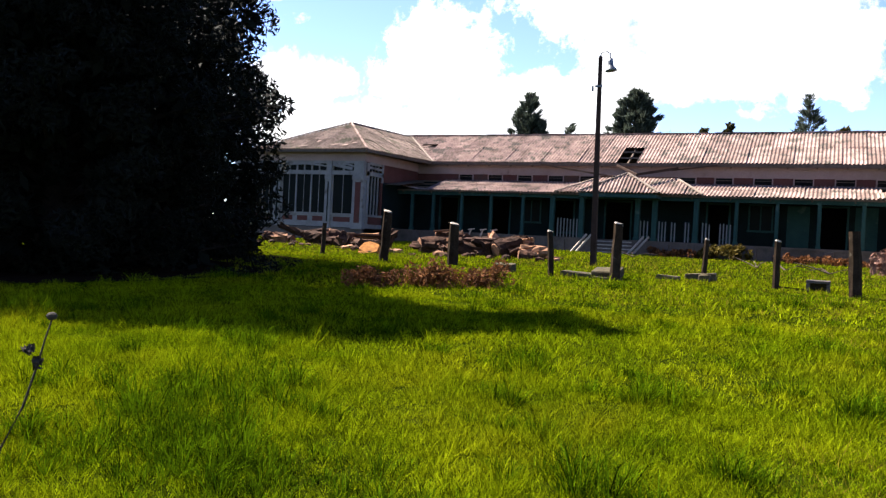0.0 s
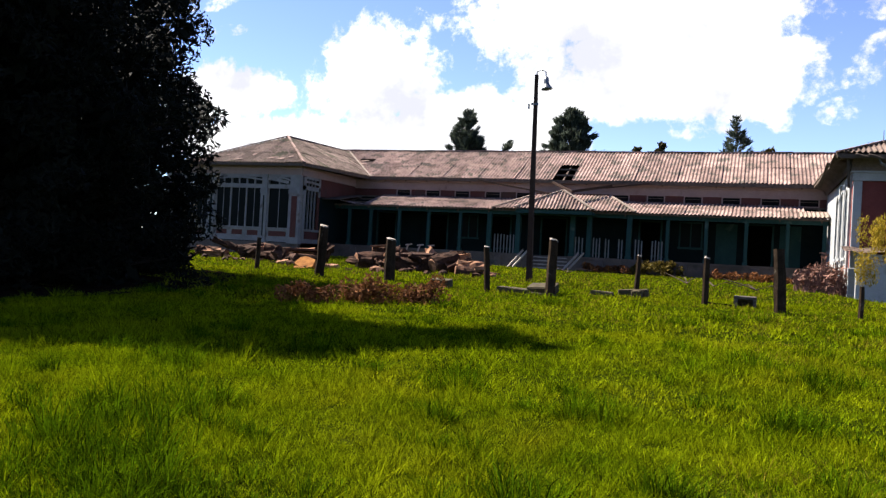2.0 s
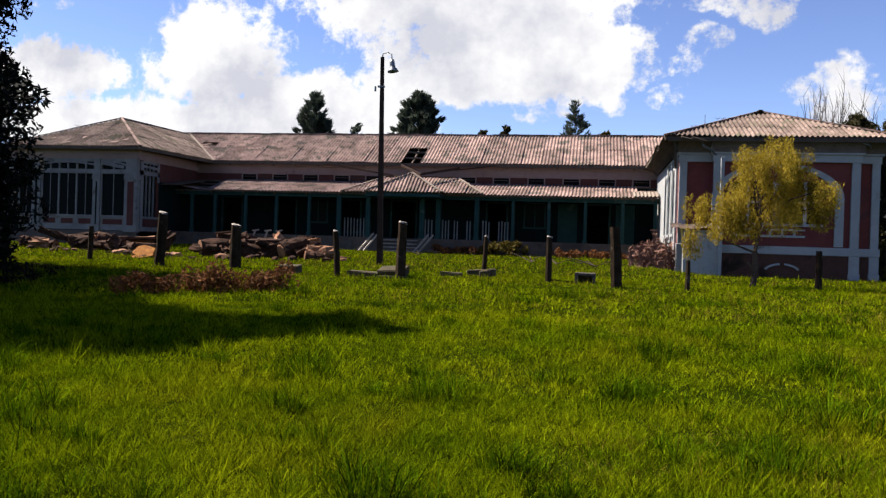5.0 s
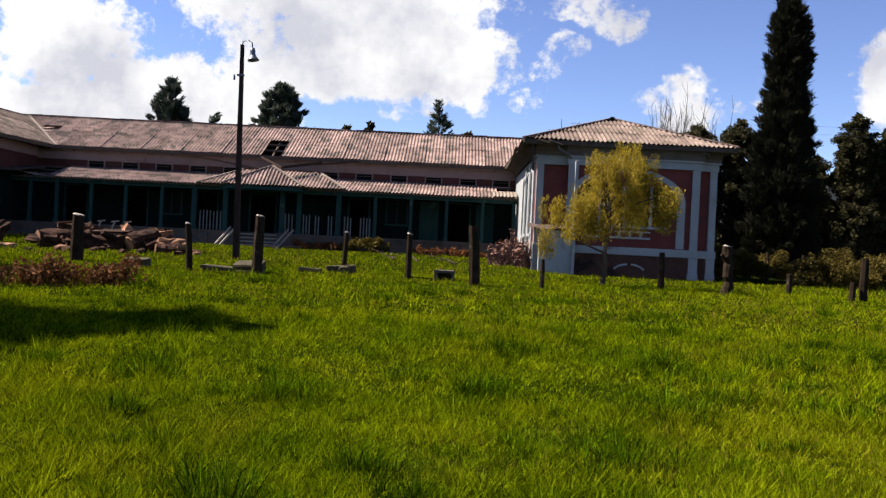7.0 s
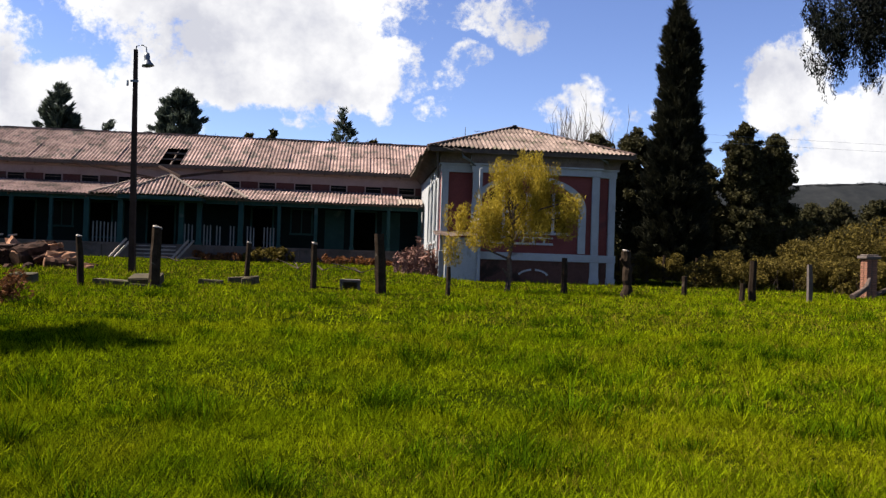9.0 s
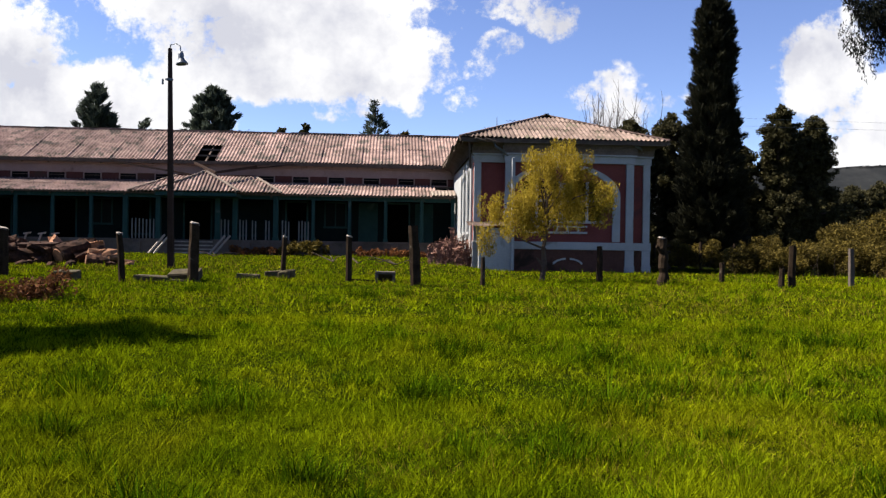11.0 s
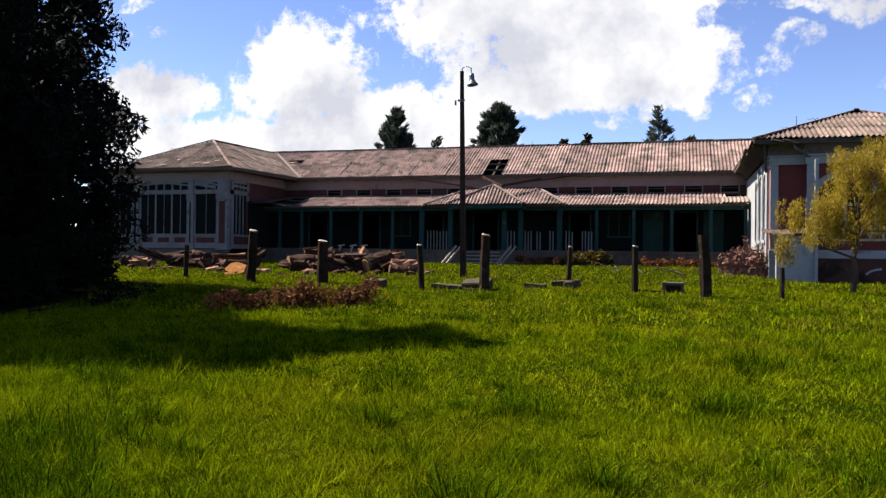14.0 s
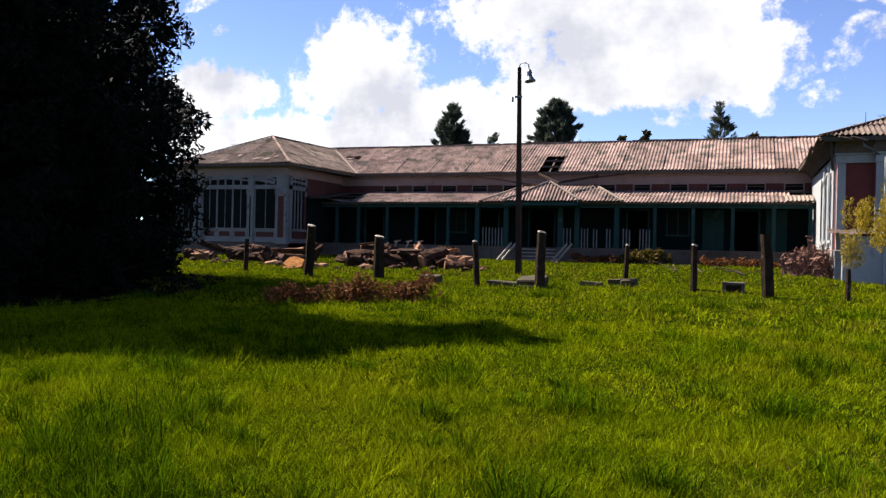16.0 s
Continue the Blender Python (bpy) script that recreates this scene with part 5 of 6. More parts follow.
# hill far off
hv, hf = [], []
hx = np.linspace(120, 900, 60)
for k, x in enumerate(hx):
    top = 54 + 16 * min(1.0, (x - 120) / 330) + 3 * noise.noise((x * 0.02, 0, 0)) + 1.2 * noise.noise((x * 0.15, 3, 0)) + x * 0.02
    hv += [(x, 560, 0), (x, 600, top * 0.6), (x, 650, top)]
    if k:
        a = 3 * (k - 1)
        hf += [(a, a + 3, a + 4, a + 1), (a + 1, a + 4, a + 5, a + 2)]
crest = [(x, 648, 53 + 16 * min(1.0, (x - 120) / 330) + x * 0.02 + rng.uniform(-4, 0.5)) for x in (rng.uniform(330, 620) for _ in range(420))]
tagged(leaves("far_wood", crest, [rng.choice((1.2, 1.6, 2.2, 3.4)) for _ in crest], (1.4, 0.6, 0.8), 14000, 0.45, M_HILL, None, seed=12), "far woods along the crest of the hill", "woods", kind="stuff")
tagged(mesh_ob("hill", hv, hf, M_HILL, smooth=True), "far blue-grey wooded hillside", "hill", kind="structure")

# ---- lamp post ----
lamp = thing("street_lamp", "tall dark pole with a bent arm and bell lamp, switched off", "street lamp", (-6.5, 24.7, 0.87))
bm = bmesh.new()
tube(bm, [(-6.50, 24.7, 0.7), (-6.56, 24.7, 4.0), (-6.62, 24.7, 7.45)], [0.125, 0.10, 0.07], 4)
part("pole", bm, M_POLE, lamp, "weathered dark squared pole")
part("bracket", B((-6.72, -6.5, 24.6, 24.66, 6.48, 6.54)), M_STEEL, lamp)
part("insulator", (lambda b: tube(b, [(-6.80, 24.63, 6.36), (-6.80, 24.63, 6.52)], [0.035, 0.03], 7))(bmesh.new()), M_STEEL, lamp)
bm = bmesh.new()
tube(bm, [(-6.62, 24.7, 7.42), (-6.60, 24.68, 7.55), (-6.42, 24.66, 7.585), (-6.31, 24.65, 7.52), (-6.29, 24.65, 7.30)], [0.02] * 5, 6)
part("arm", bm, M_STEEL, lamp)
bm = bmesh.new()
tube(bm, [(-6.29, 24.65, 7.36), (-6.285, 24.65, 7.26), (-6.28, 24.65, 7.18), (-6.265, 24.65, 7.10), (-6.25, 24.64, 7.0), (-6.245, 24.64, 6.97)], [0.06, 0.085, 0.08, 0.10, 0.17, 0.18], 14)
part("shade", bm, M_STEEL, lamp, "dark bell-shaped lamp shade", smooth=True)

# ---- fence posts ----


def fence_post(x, y, h, r, lean=0.0, label="weathered grey wooden fence post in the grass", knots=0, seed=0, cap=False, mat=None, sides=7):
    rng = random.Random(seed)
    z = gz(x, y)
    t = thing("fence_post", label, "fence post", (x, y, z), "old fence posts")
    bm = bmesh.new()
    n = 5 + 3 * knots
    pts = [(x + lean * h * k / n + (rng.uniform(-0.5, 0.5) * r * (0.5 if knots else 0.12)), y + rng.uniform(-0.1, 0.1) * r, z - 0.15 + (h + 0.15) * k / n) for k in range(n + 1)]
    tube(bm, pts, [r * (1.06 - 0.14 * k / n) * (1 + (rng.uniform(-0.12, 0.3) if knots else 0)) for k in range(n + 1)], sides, 0.16, rng)
    part("shaft", bm, mat or M_POST, t)
    if knots:
        for _ in range(4):
            a, q = rng.uniform(-0.8, 0.8), rng.uniform(0.25, 0.9)
            p = (x + lean * h * q, y, z + h * q)
            part("stub", tube(bmesh.new(), [p, (p[0] + r * 1.7 * (1 if a > 0 else -1), p[1] - 0.05, p[2] + 0.07)], [r * 0.5, r * 0.35], 6, 0.2, rng), M_POST, t)
    if cap:
        part("worn_top", tube(bmesh.new(), [(pts[-1][0], pts[-1][1], z + h - 0.005), (pts[-1][0] + 0.01, pts[-1][1], z + h + 0.03)], [r * 0.98, r * 0.8], sides, 0.2, rng), M_PALE, t, "pale bleached top")
    return t


for k, (x, y, h, r, lean, cap) in enumerate(((-14.58, 21.67, 1.0, 0.075, 0.03, False), (-11.36, 19.98, 1.42, 0.135, 0.06, True), (-9.37, 20.4, 1.14, 0.15, 0.0, True), (-5.96, 18.8, 1.09, 0.075, -0.09, True), (-4.48, 19.05, 1.34, 0.125, 0.02, True),
                                             (-2.72, 21.1, 1.03, 0.065, 0.05, True), (-0.95, 19.7, 1.08, 0.075, 0.0, True), (0.65, 18.8, 1.38, 0.125, -0.07, False), (2.19, 18.8, 0.68, 0.055, 0.0, False), (5.69, 21.7, 0.97, 0.085, 0.0, False),
                                             (9.26, 22.1, 0.56, 0.075, 0.0, False), (10.06, 19.75, 1.05, 0.095, 0.02, False), (9.77, 19.7, 0.48, 0.075, 0.03, False), (14.2, 32.9, 1.2, 0.08, 0.12, False), (14.5, 37.0, 1.3, 0.08, 0.0, False), (13.4, 38.0, 1.3, 0.07, 0.0, False), (12.3, 37.0, 1.2, 0.06, 0.0, False))):
    fence_post(x, y, h, r, lean, ["weathered grey wooden fence post in the grass", "slim dark fence post in the grass", "stout dark fence post in the grass"][0 if 0.07 < r < 0.12 else 1 if r <= 0.07 else 2], seed=k + 1, cap=cap)
fence_post(6.86, 19.95, 1.18, 0.105, -0.03, "gnarled tree-trunk fence post with stubs and a pale top", knots=2, seed=51, cap=True, sides=10)
fence_post(11.93, 20.3, 1.0, 0.075, -0.02, "pale straight concrete fence post", seed=52, mat=M_CONCRETE, sides=4)

# ---- slabs, blocks and trough ----


def stone(name, label, x0, x1, y0, y1, z0, z1, tilt=(0, 0), mat=M_STONE, seed=0):
    bm = B((-(x1 - x0) / 2, (x1 - x0) / 2, -(y1 - y0) / 2, (y1 - y0) / 2, -(z1 - z0) / 2, (z1 - z0) / 2), bevel=0.02)
    rng = random.Random(seed)
    for v in bm.verts:
        v.co += Vector((rng.uniform(-1, 1), rng.uniform(-1, 1), rng.uniform(-1, 1))) * 0.012
    bmesh.ops.transform(bm, matrix=pose((x0 + x1) / 2, (y0 + y1) / 2, (z0 + z1) / 2, tilt[0], tilt[1], 0), verts=bm.verts)
    return tagged(part(name, bm, mat), label, "stone")


stone("stone_slab", "dark broken concrete slab lying in the grass", -5.85, -5.05, 19.1, 19.6, 0.70, 0.88, (0, 2), seed=1)
stone("stone_slab", "tilted pale concrete slab lying in the grass", -5.1, -4.42, 19.15, 19.75, 0.76, 0.99, (12, -3), seed=2)
stone("stone_slab", "small broken slab beside the pole", -5.0, -4.3, 18.95, 19.12, 0.68, 0.80, (0, 0), seed=3)
stone("concrete_block", "mossy concrete block in the grass", -7.63, -7.13, 19.1, 19.5, 0.66, 0.98, (4, 0), seed=4)
stone("stone_slab", "low broken slab in the grass", -3.75, -3.2, 20.3, 20.7, 0.74, 0.90, (0, 3), seed=5)
stone("stone_slab", "low broken slab in the grass", -3.15, -2.4, 20.95, 21.25, 0.72, 0.98, (0, -4), seed=6)
stone("stone_slab", "low broken slab in the grass", -2.75, -2.5, 20.5, 20.8, 0.72, 0.97, (0, 0), seed=7)
trough = thing("trough", "small pale concrete trough lying on its side", "trough", (-0.07, 19.75, 0.76))
part("shell", B((-0.32, 0.17, 19.6, 19.95, 0.96, 1.03), (-0.32, 0.17, 19.6, 19.95, 0.72, 0.77), (-0.32, -0.24, 19.6, 19.95, 0.77, 0.96), (0.09, 0.17, 19.6, 19.95, 0.77, 0.96), bevel=0.012), M_CONCRETE, trough)
part("back", B((-0.24, 0.09, 19.85, 19.95, 0.77, 0.96)), M_STONE, trough)
tagged(part("iron_bar", beam(bmesh.new(), (-0.95, 19.68, 0.83), (-0.3, 19.68, 0.80), 0.03), M_POST), "thin rusty bar lying in the grass", "bar")

# ---- felled logs ----


def log(a, b, r, seed, label="felled log with reddish sawn end", bark=True):
    rng = random.Random(seed)
    a, b = Vector(a), Vector(b)
    t = thing("log", label, "log", tuple(a), "felled logs")
    n = 5
    pts = [a.lerp(b, k / n) + Vector((rng.uniform(-1, 1), rng.uniform(-1, 1), rng.uniform(-1, 1))) * r * 0.10 for k in range(n + 1)]
    part("trunk", tube(bmesh.new(), pts, [r * rng.uniform(0.86, 1.12) for _ in pts], 12, 0.3, rng), M_ROT if bark else M_CUT, t)
    d = (b - a).normalized()
    for p, s in ((a, -1), (b, 1)):
        part("sawn_end", tube(bmesh.new(), [p + d * s * 0.005, p + d * s * 0.03], [r * 0.88, r * 0.84], 12, 0.12, rng), M_CUT, t, "reddish-brown sawn wood")


for k, (a, b, r) in enumerate((((-14.1, 27.6, 1.20), (-13.0, 28.7, 1.30), 0.32), ((-13.9, 28.6, 1.55), (-12.9, 28.9, 1.62), 0.22), ((-13.05, 27.9, 1.22), (-12.5, 28.9, 1.25), 0.36), ((-12.6, 27.5, 1.10), (-11.5, 28.0, 1.12), 0.26), ((-11.6, 27.9, 1.18), (-10.9, 28.9, 1.30), 0.34),
                               ((-11.0, 27.7, 1.15), (-10.4, 28.5, 1.50), 0.30), ((-10.5, 28.3, 1.15), (-9.6, 28.6, 1.05), 0.28), ((-10.0, 27.5, 1.03), (-9.4, 27.8, 1.0), 0.2), ((-12.3, 28.6, 1.45), (-11.0, 28.9, 1.42), 0.2),
                               ((-20.9, 29.5, 1.30), (-19.9, 30.2, 1.42), 0.26), ((-20.3, 29.3, 1.10), (-19.0, 29.4, 1.12), 0.22), ((-19.6, 29.6, 1.45), (-18.4, 30.1, 1.22), 0.24), ((-18.9, 29.2, 1.05), (-17.8, 29.0, 1.10), 0.2), ((-22.6, 29.6, 1.1), (-21.4, 29.4, 1.1), 0.18))):
    log(a, b, r, 60 + k)
# flat sawn slabs and pale boards on the heaps
for k, (a, b, w, h) in enumerate((((-18.6, 29.4, 1.42), (-16.6, 29.6, 1.48), 0.5, 0.09), ((-18.1, 28.8, 1.24), (-16.7, 28.9, 1.22), 0.4, 0.12), ((-12.4, 28.0, 1.52), (-11.2, 28.2, 1.56), 0.55, 0.08), ((-13.9, 28.4, 1.76), (-13.2, 28.5, 1.84), 0.3, 0.05), ((-12.9, 27.2, 1.35), (-12.2, 27.4, 1.42), 0.3, 0.1), ((-19.8, 28.8, 0.98), (-19.1, 28.6, 0.96), 0.3, 0.05), ((-17.2, 26.6, 0.93), (-16.3, 26.5, 0.95), 0.3, 0.05), ((-14.0, 24.4, 0.93), (-13.6, 24.5, 1.0), 0.3, 0.06), ((-13.2, 26.2, 0.96), (-12.6, 26.1, 1.08), 0.25, 0.06))):
    tagged(part("sawn_board", beam(bmesh.new(), a, b, w, h, 0.1 * (k % 3 - 1)), M_CUT if k % 2 else M_ROT), "sawn slab lying on the felled wood", "board")
for k, x in enumerate((-12.75, -12.25, -11.8)):
    s = thing("forked_stick", "pale forked stick standing in the wood heap", "stick", (x, 29, 1.5), "forked sticks")
    part("stem", beam(bmesh.new(), (x, 29, 1.5), (x + 0.15, 29, 1.90), 0.05), M_PALE, s)
    part("prong", beam(bmesh.new(), (x + 0.04, 29, 1.90), (x + 0.30, 29, 1.94), 0.05), M_PALE, s)
st = thing("tree_stump", "freshly sawn stump with orange cut wood", "stump", (-14.45, 24.5, 0.86), "felled logs")
part("trunk", tube(bmesh.new(), [(-14.45, 24.6, 0.7), (-14.45, 24.55, 1.0)], [0.42, 0.36], 12, 0.3), M_BARK, st)
bm = tube(bmesh.new(), [(-14.46, 24.42, 0.97), (-14.44, 24.36, 1.06)], [0.40, 0.33], 11, 0.35)
part("sawn_face", bm, material("fresh_orange_wood", (0.12, 0.04, 0.010), (0.32, 0.14, 0.035), 6.0, 0.9, 0.6), st, "bright orange sawn wood")
rng = random.Random(33)
for k in range(56):
    if k < 28:
        x, y = rng.uniform(-14.2, -9.3), rng.uniform(27.4, 29.0)
        z = gz(x, y) + rng.uniform(0.05, 0.65) * (1 - abs(x + 11.9) / 3.2)
    else:
        x, y = rng.uniform(-22.5, -16.4), rng.uniform(28.6, 30.4)
        z = gz(x, y) + rng.uniform(0.05, 0.45)
    a, L, w = rng.uniform(0, 6.28), rng.uniform(0.35, 1.3), rng.uniform(0.16, 0.42)
    bm = beam(bmesh.new(), (x, y, z), (x + L * math.cos(a), y + L * math.sin(a) * 0.6, z + rng.uniform(-0.25, 0.3)), w, w * rng.uniform(0.5, 1.0), rng.uniform(0, 1.5))
    bmesh.ops.subdivide_edges(bm, edges=bm.edges[:], cuts=2, use_grid_fill=True)
    for v in bm.verts:
        v.co += Vector((rng.uniform(-1, 1), rng.uniform(-1, 1), rng.uniform(-1, 1))) * w * 0.2
    tagged(part("split_log", bm, M_CUT if k % 6 == 0 else M_ROT), "ragged split piece of felled wood", "wood", "felled logs")
rng = random.Random(15)
for k in range(26):
    x, y = rng.choice(((-15.0, 25.5), (-12.8, 25.6), (-18.0, 27.0), (-10.0, 26.6), (-20.0, 28.0)))
    x, y = x + rng.uniform(-1.6, 1.6), y + rng.uniform(-1.2, 1.2)
    z = gz(x, y)
    bm = bmesh.new()
    bmesh.ops.create_icosphere(bm, subdivisions=1, radius=rng.uniform(0.08, 0.2), matrix=Matrix.Translation((x, y, z + 0.05)) @ Matrix.Diagonal((1.3, 1, 0.7, 1)))
    for v in bm.verts:
        v.co += Vector((rng.uniform(-1, 1), rng.uniform(-1, 1), rng.uniform(-1, 1))) * 0.04
    tagged(part("wood_chunk", bm, M_ROT if k % 3 else M_CUT), "broken chunk of wood lying in the grass", "wood chunk", "wood chunks")


def brush(name, label, category, spots, count, leaf, mat, seed, stems=40, stem_mat=None, long=1.4, stem_r=0.008):
    """A low bush: thin stems and many leaves round the spots (x, y, height, radius)."""
    rng = random.Random(seed)
    x, y = spots[0][:2]
    t = thing(name, label, category, (x, y, gz(x, y)))
    bm = bmesh.new()
    cs, ss = [], []
    for sx, sy, h, r in spots:
        z = gz(sx, sy)
        for _ in range(max(4, int(10 * r * h + 4))):
            a, q = rng.uniform(0, 6.28), r * rng.random() ** 0.5
            cs.append((sx + q * math.cos(a), sy + q * math.sin(a), z + h * rng.uniform(0.12, 0.95) * (1 - 0.35 * q / r)))
            ss.append(0.16 + 0.14 * h * rng.random())
    for _ in range(stems):
        c = rng.choice(cs)
        z = gz(c[0], c[1])
        tube(bm, [(c[0] + rng.uniform(-0.15, 0.15), c[1] + rng.uniform(-0.15, 0.15), z - 0.02), (c[0] + rng.uniform(-0.1, 0.1), c[1], (z + c[2]) / 2), (c[0] + rng.uniform(-0.1, 0.1), c[1], c[2] + 0.12)], [stem_r * 1.4, stem_r, stem_r * 0.4], 4)
    tagged(part("stem_tangle", bm, stem_mat or M_BARK, t), kind="stuff")
    leaves("foliage", cs, ss, (1, 1, 0.9), count, leaf, mat, t, seed=seed, long=long)
    return t


rng = random.Random(3)
brush("bracken", "strip of dead reddish-brown bracken in the grass", "plant", [(-8.3 + 2.3 * k / 15, 13.5 + 1.7 * k / 15 + rng.uniform(-0.3, 0.3), rng.uniform(0.25, 0.5), 0.28) for k in range(16)], 3600, 0.034, M_DEAD, 4, 160, M_DEAD)
brush("dead_shrub", "tangled dead reddish-brown shrub against the wall", "shrub", [(1.9, 32.0, 0.9, 0.5), (2.5, 32.3, 1.6, 0.6), (2.9, 32.0, 1.2, 0.45), (2.2, 33.0, 1.3, 0.6), (2.8, 33.4, 1.7, 0.45)], 1100, 0.045, M_DEADTWIG, 5, 900, M_DEADTWIG, 2.2, 0.012)
brush("shrub", "straggling green shrub before the platform", "shrub", [(-4.2, 38.9, 0.9, 0.7), (-3.4, 39.1, 0.7, 0.5), (-4.9, 39.1, 0.6, 0.5)], 1500, 0.07, M_LEAF, 6, 40)
for k, (x, r) in enumerate(((-6.3, 0.7), (-1.6, 0.6), (-0.3, 0.6), (0.8, 0.5), (-7.2, 0.5))):
    brush("dry_weeds", "dry brown weeds along the platform", "plant", [(x, 38.9, 0.4, r), (x + r, 38.6, 0.35, r * 0.8)], 500, 0.06, M_DEAD, 70 + k, 40, M_TWIG)
for k, (x, y) in enumerate(((-1.2, 30.5), (0.2, 29.5), (-2.2, 31.5), (-7.6, 35.5))):
    t = thing("fallen_branch", "dry bare branch lying in the grass", "branch", (x, y, gz(x, y)), "fallen branches")
    rng = random.Random(90 + k)
    for j in range(3):
        a = rng.uniform(0, 3.1)
        part("twig", tube(bmesh.new(), [(x, y, gz(x, y) + 0.03), (x + 0.5 * math.cos(a), y + 0.3 * math.sin(a), gz(x, y) + 0.2), (x + 1.1 * math.cos(a), y + 0.6 * math.sin(a), gz(x, y) + rng.uniform(0.05, 0.4))], [0.03, 0.02, 0.008], 5), M_BARK, t)

# bramble hedge along the far fence, and the bushes over it
rng = random.Random(8)
for k in range(12):
    x, y = 13.6 + 0.72 * k, 31.0 - 0.40 * k + rng.uniform(-0.3, 0.3)
    brush("bramble", "tangled olive-green bramble thicket", "bush", [(x, y, 1.45 + 0.12 * rng.random(), 0.7), (x + 0.4, y + 0.6, 1.6, 0.7)], 6000, 0.034, M_LEAF, 100 + k, 25)
for k in range(4):
    brush("bramble", "low dusky bramble by the far fence", "bush", [(12.7 + 0.85 * k, 37.6 + rng.uniform(-0.3, 0.3), 1.5 + 0.2 * rng.random(), 0.6)], 3200, 0.04, M_LEAF, 120 + k, 30)
for k, (x, y, h, r) in enumerate(((18.2, 31.2, 2.55, 0.9), (19.5, 30.7, 2.9, 1.1), (20.9, 30.5, 3.05, 1.2), (22.6, 30, 3.2, 1.4))):
    brush("thicket_bush", "dense olive bush above the brambles", "bush", [(x, y, h, r), (x + 0.6, y - 0.5, h * 0.85, r * 0.8), (x - 0.4, y + 0.5, h * 0.95, r * 0.8)], 12000, 0.042, M_LEAF, 130 + k, 30)

# ---- brick pillar and crooked branch ----
px_, py_ = 16.74, 25.0
pz_ = gz(px_, py_)
pillar = thing("gate_pillar", "short old brick gate pillar with a stone cap", "pillar", (px_, py_, pz_))
part("mortar_core", B((px_ - 0.16, px_ + 0.16, py_ - 0.16, py_ + 0.16, pz_ - 0.1, pz_ + 1.28)), M_CONCRETE, pillar)
part("cap", B((px_ - 0.26, px_ + 0.26, py_ - 0.26, py_ + 0.26, pz_ + 1.28, pz_ + 1.38), (px_ - 0.2, px_ + 0.2, py_ - 0.2, py_ + 0.2, pz_ + 1.38, pz_ + 1.43), bevel=0.015), M_CONCRETE, pillar, "weathered stone cap")
brick_bm = B((-0.078, 0.078, -0.012, 0.03, -0.032, 0.032), bevel=0.005)
brick_me = bpy.data.meshes.new("brick")
brick_bm.to_mesh(brick_me)
brick_bm.free()
brick_me.materials.append(M_BRICK)
for row in range(17):
    for side in range(4):
        for j in range(2):
            o = new("brick", brick_me)
            o.parent = pillar
            o.matrix_parent_inverse = Matrix.Translation(-pillar.location)
            off = -0.09 + 0.18 * j + (0.012 if row % 2 else -0.012)
            o.matrix_basis = Matrix.Translation((px_, py_, pz_ + 0.03 + 0.075 * row)) @ Matrix.Rotation(side * math.pi / 2, 4, "Z") @ Matrix.Translation((off, -0.165, 0))
for k, pts in enumerate((((15.0, 23.2), (15.6, 23.4), (16.1, 24.0)), ((17.2, 24.2), (18.0, 24.4), (19.0, 25.2)), ((16.9, 25.0), (18.0, 25.6), (19.2, 25.4)))):
    t = thing("crooked_branch", "thick crooked grey branch lying by the pillar", "branch", (*pts[0], gz(*pts[0])), "fallen branches")
    part("limb", tube(bmesh.new(), [(x, y, gz(x, y) + 0.08 + 0.28 * j) for j, (x, y) in enumerate(pts)], [0.10, 0.09, 0.05], 8, 0.3), M_BARK, t)

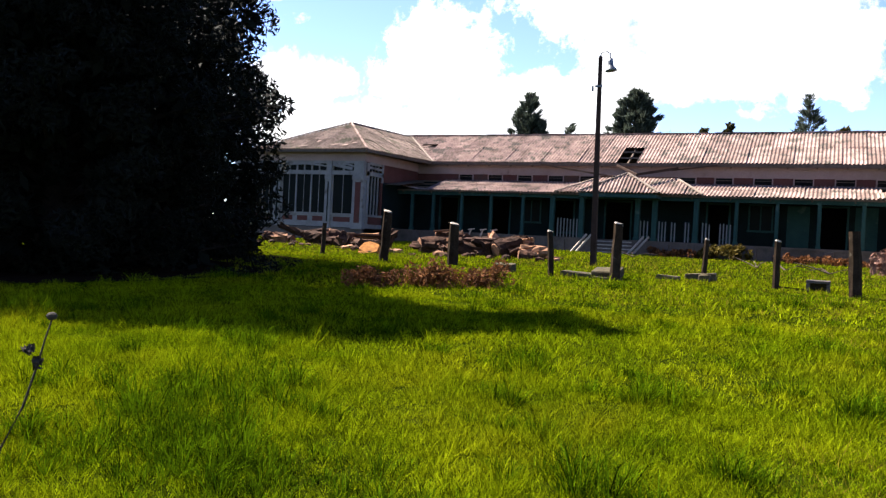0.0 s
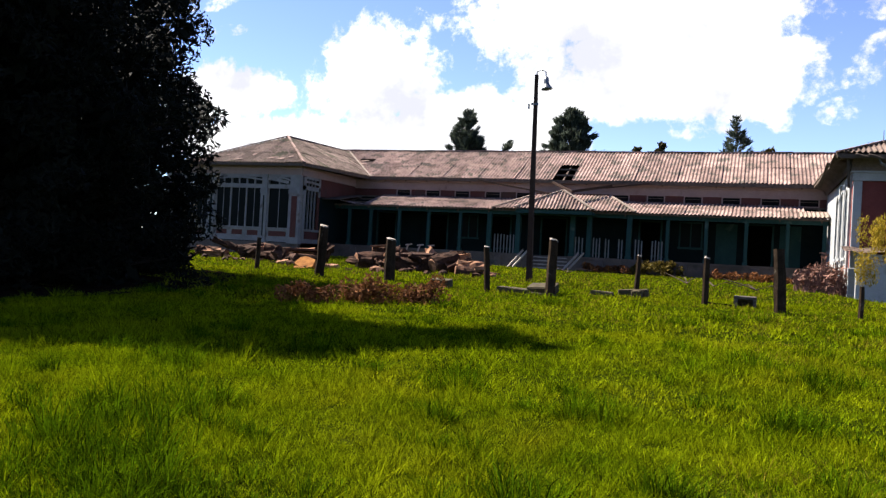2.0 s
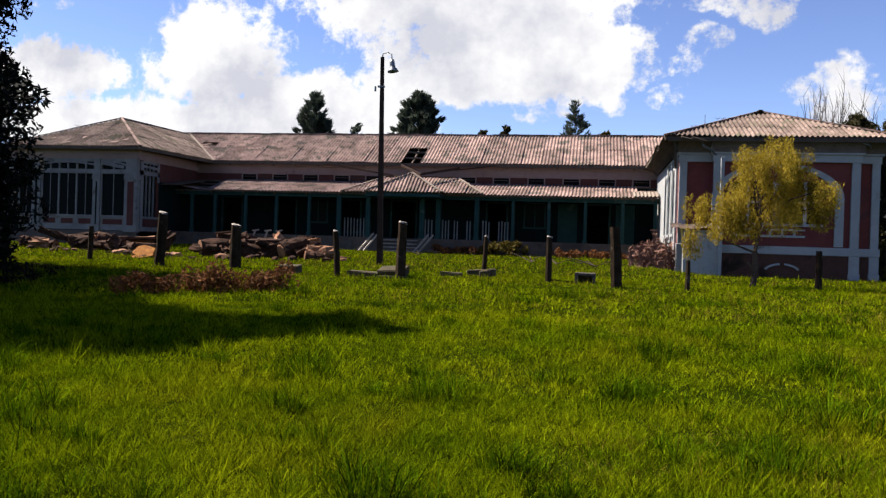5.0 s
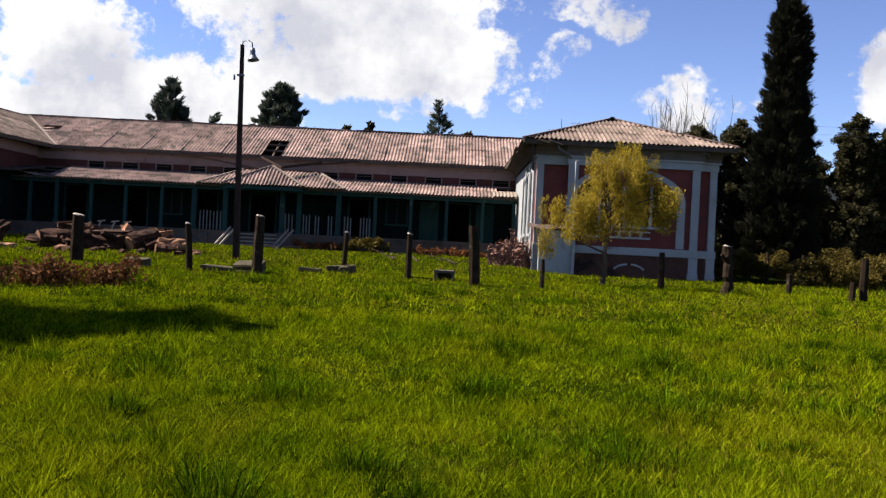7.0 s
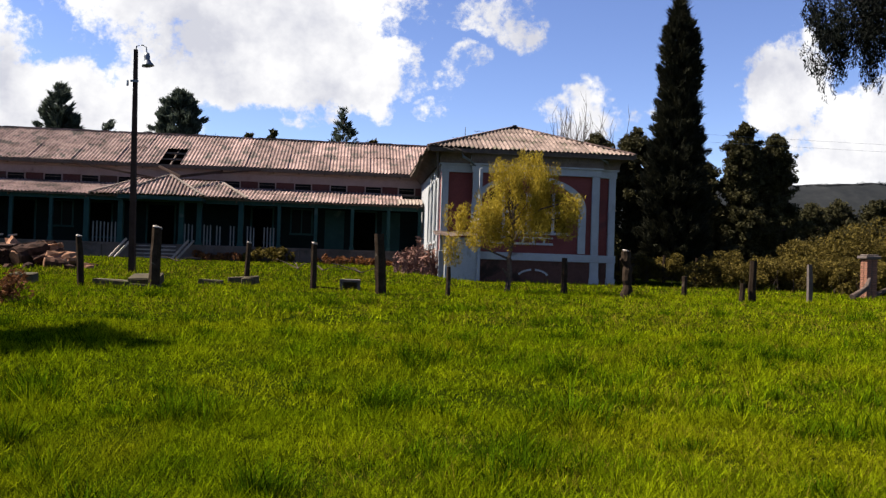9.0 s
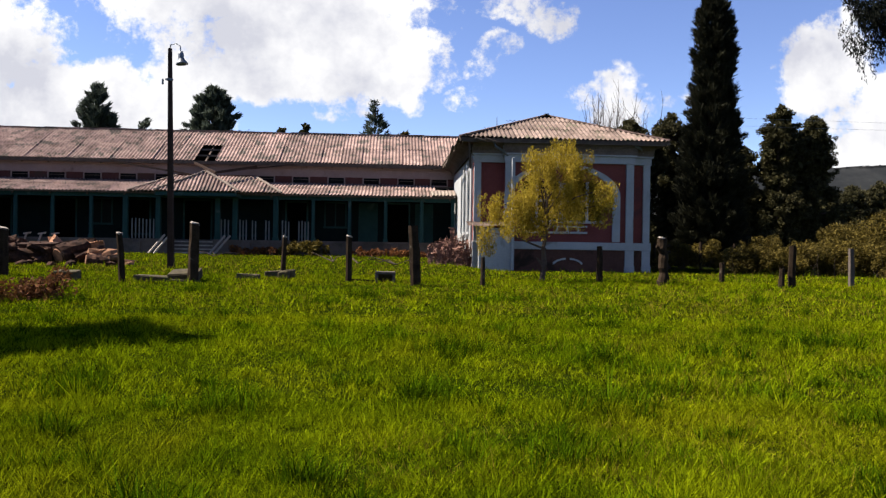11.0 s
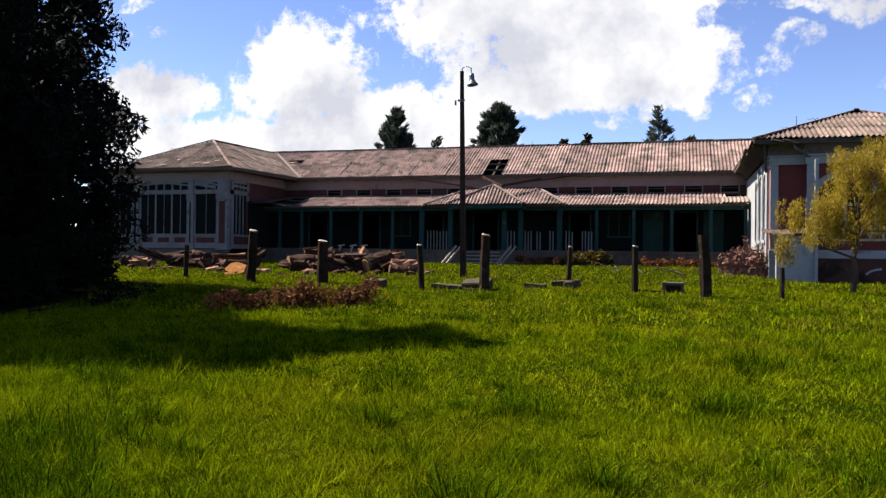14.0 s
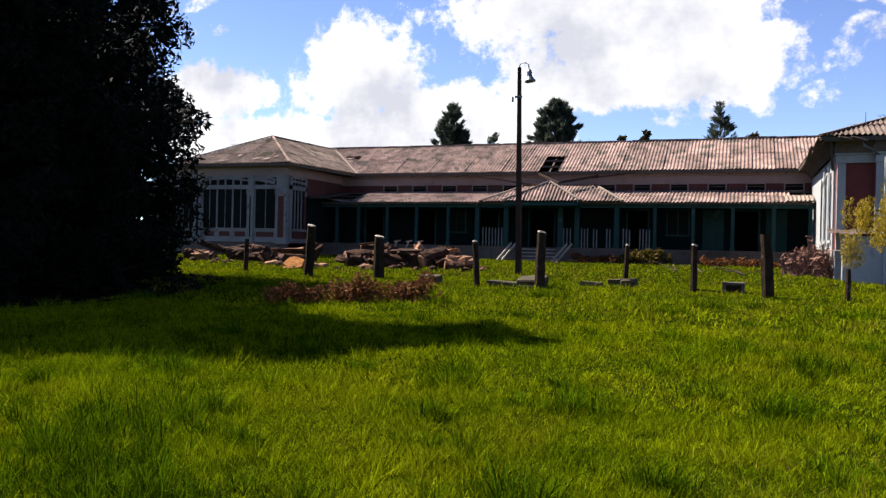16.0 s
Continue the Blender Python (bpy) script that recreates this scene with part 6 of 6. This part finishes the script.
# ---- lean-to by the pavilion ----
shed = thing("lean_to", "low whitewashed lean-to with a bent metal sheet roof", "shed", (3.9, 31.0, 0.9))
part("wall", B((3.36, 4.66, 30.7, 30.85, 0.7, 2.42), (4.51, 4.66, 30.85, 31.7, 0.7, 2.42), bevel=0.02), M_WHITE, shed, "whitewashed wall with green damp stains")
part("post", B((4.6, 4.72, 30.62, 30.74, 0.8, 5.1), bevel=0.01), M_WHITE, shed, "slim white upright post")
bm = bmesh.new()
rng = random.Random(2)
n = 9
rows_ = []
for j in range(2):
    rows_.append([bm.verts.new((2.95 + 1.8 * k / n, 30.45 + 1.3 * j, 2.46 + 0.018 * math.sin(k * 1.3) + 0.03 * k / n + 0.22 * j + rng.uniform(-0.02, 0.02))) for k in range(n + 1)])
for k in range(n):
    bm.faces.new((rows_[0][k], rows_[0][k + 1], rows_[1][k + 1], rows_[1][k]))
bmesh.ops.solidify(bm, geom=bm.faces[:], thickness=0.02)
part("roof_sheet", bm, M_SHEET_OLD, shed, "bent rusty metal roof sheet")

# overhead cables beyond the pavilion
for k, z in enumerate((8.6, 9.02)):
    t = part("cable", tube(bmesh.new(), [(17.1 + 6.5 * j, 44, z + 0.12 * ((j - 4) / 4) ** 2) for j in range(9)], [0.006] * 9, 4), M_STEEL)
    tagged(t, "thin dark overhead cable", "cable", "overhead cables")

# tall seed stalk close by
stalk = thing("seed_stalk", "tall dry weed stalk with a round seed head", "plant", (-1.86, 1.32, gz(-1.86, 1.32)))
part("stem", tube(bmesh.new(), [(-1.93, 1.29, gz(-1.93, 1.29) - 0.02), (-1.90, 1.30, 0.6), (-1.829, 1.335, 1.012), (-1.783, 1.359, 1.121), (-1.754, 1.375, 1.235), (-1.742, 1.382, 1.293), (-1.729, 1.388, 1.34)], [0.0045, 0.004, 0.0035, 0.003, 0.0028, 0.0022, 0.002], 6), M_FLOWER, stalk)
bm = bmesh.new()
bmesh.ops.create_icosphere(bm, subdivisions=2, radius=0.012, matrix=Matrix.Translation((-1.729, 1.388, 1.35)) @ Matrix.Diagonal((1.1, 1.1, 0.9, 1)))
part("seed_head", bm, M_FLOWER, stalk)
leaves("dry_leaf", [(-1.775, 1.366, 1.262), (-1.756, 1.372, 1.232)], [0.012, 0.014], (1, 1, 1), 26, 0.014, M_FLOWER, stalk, seed=2)
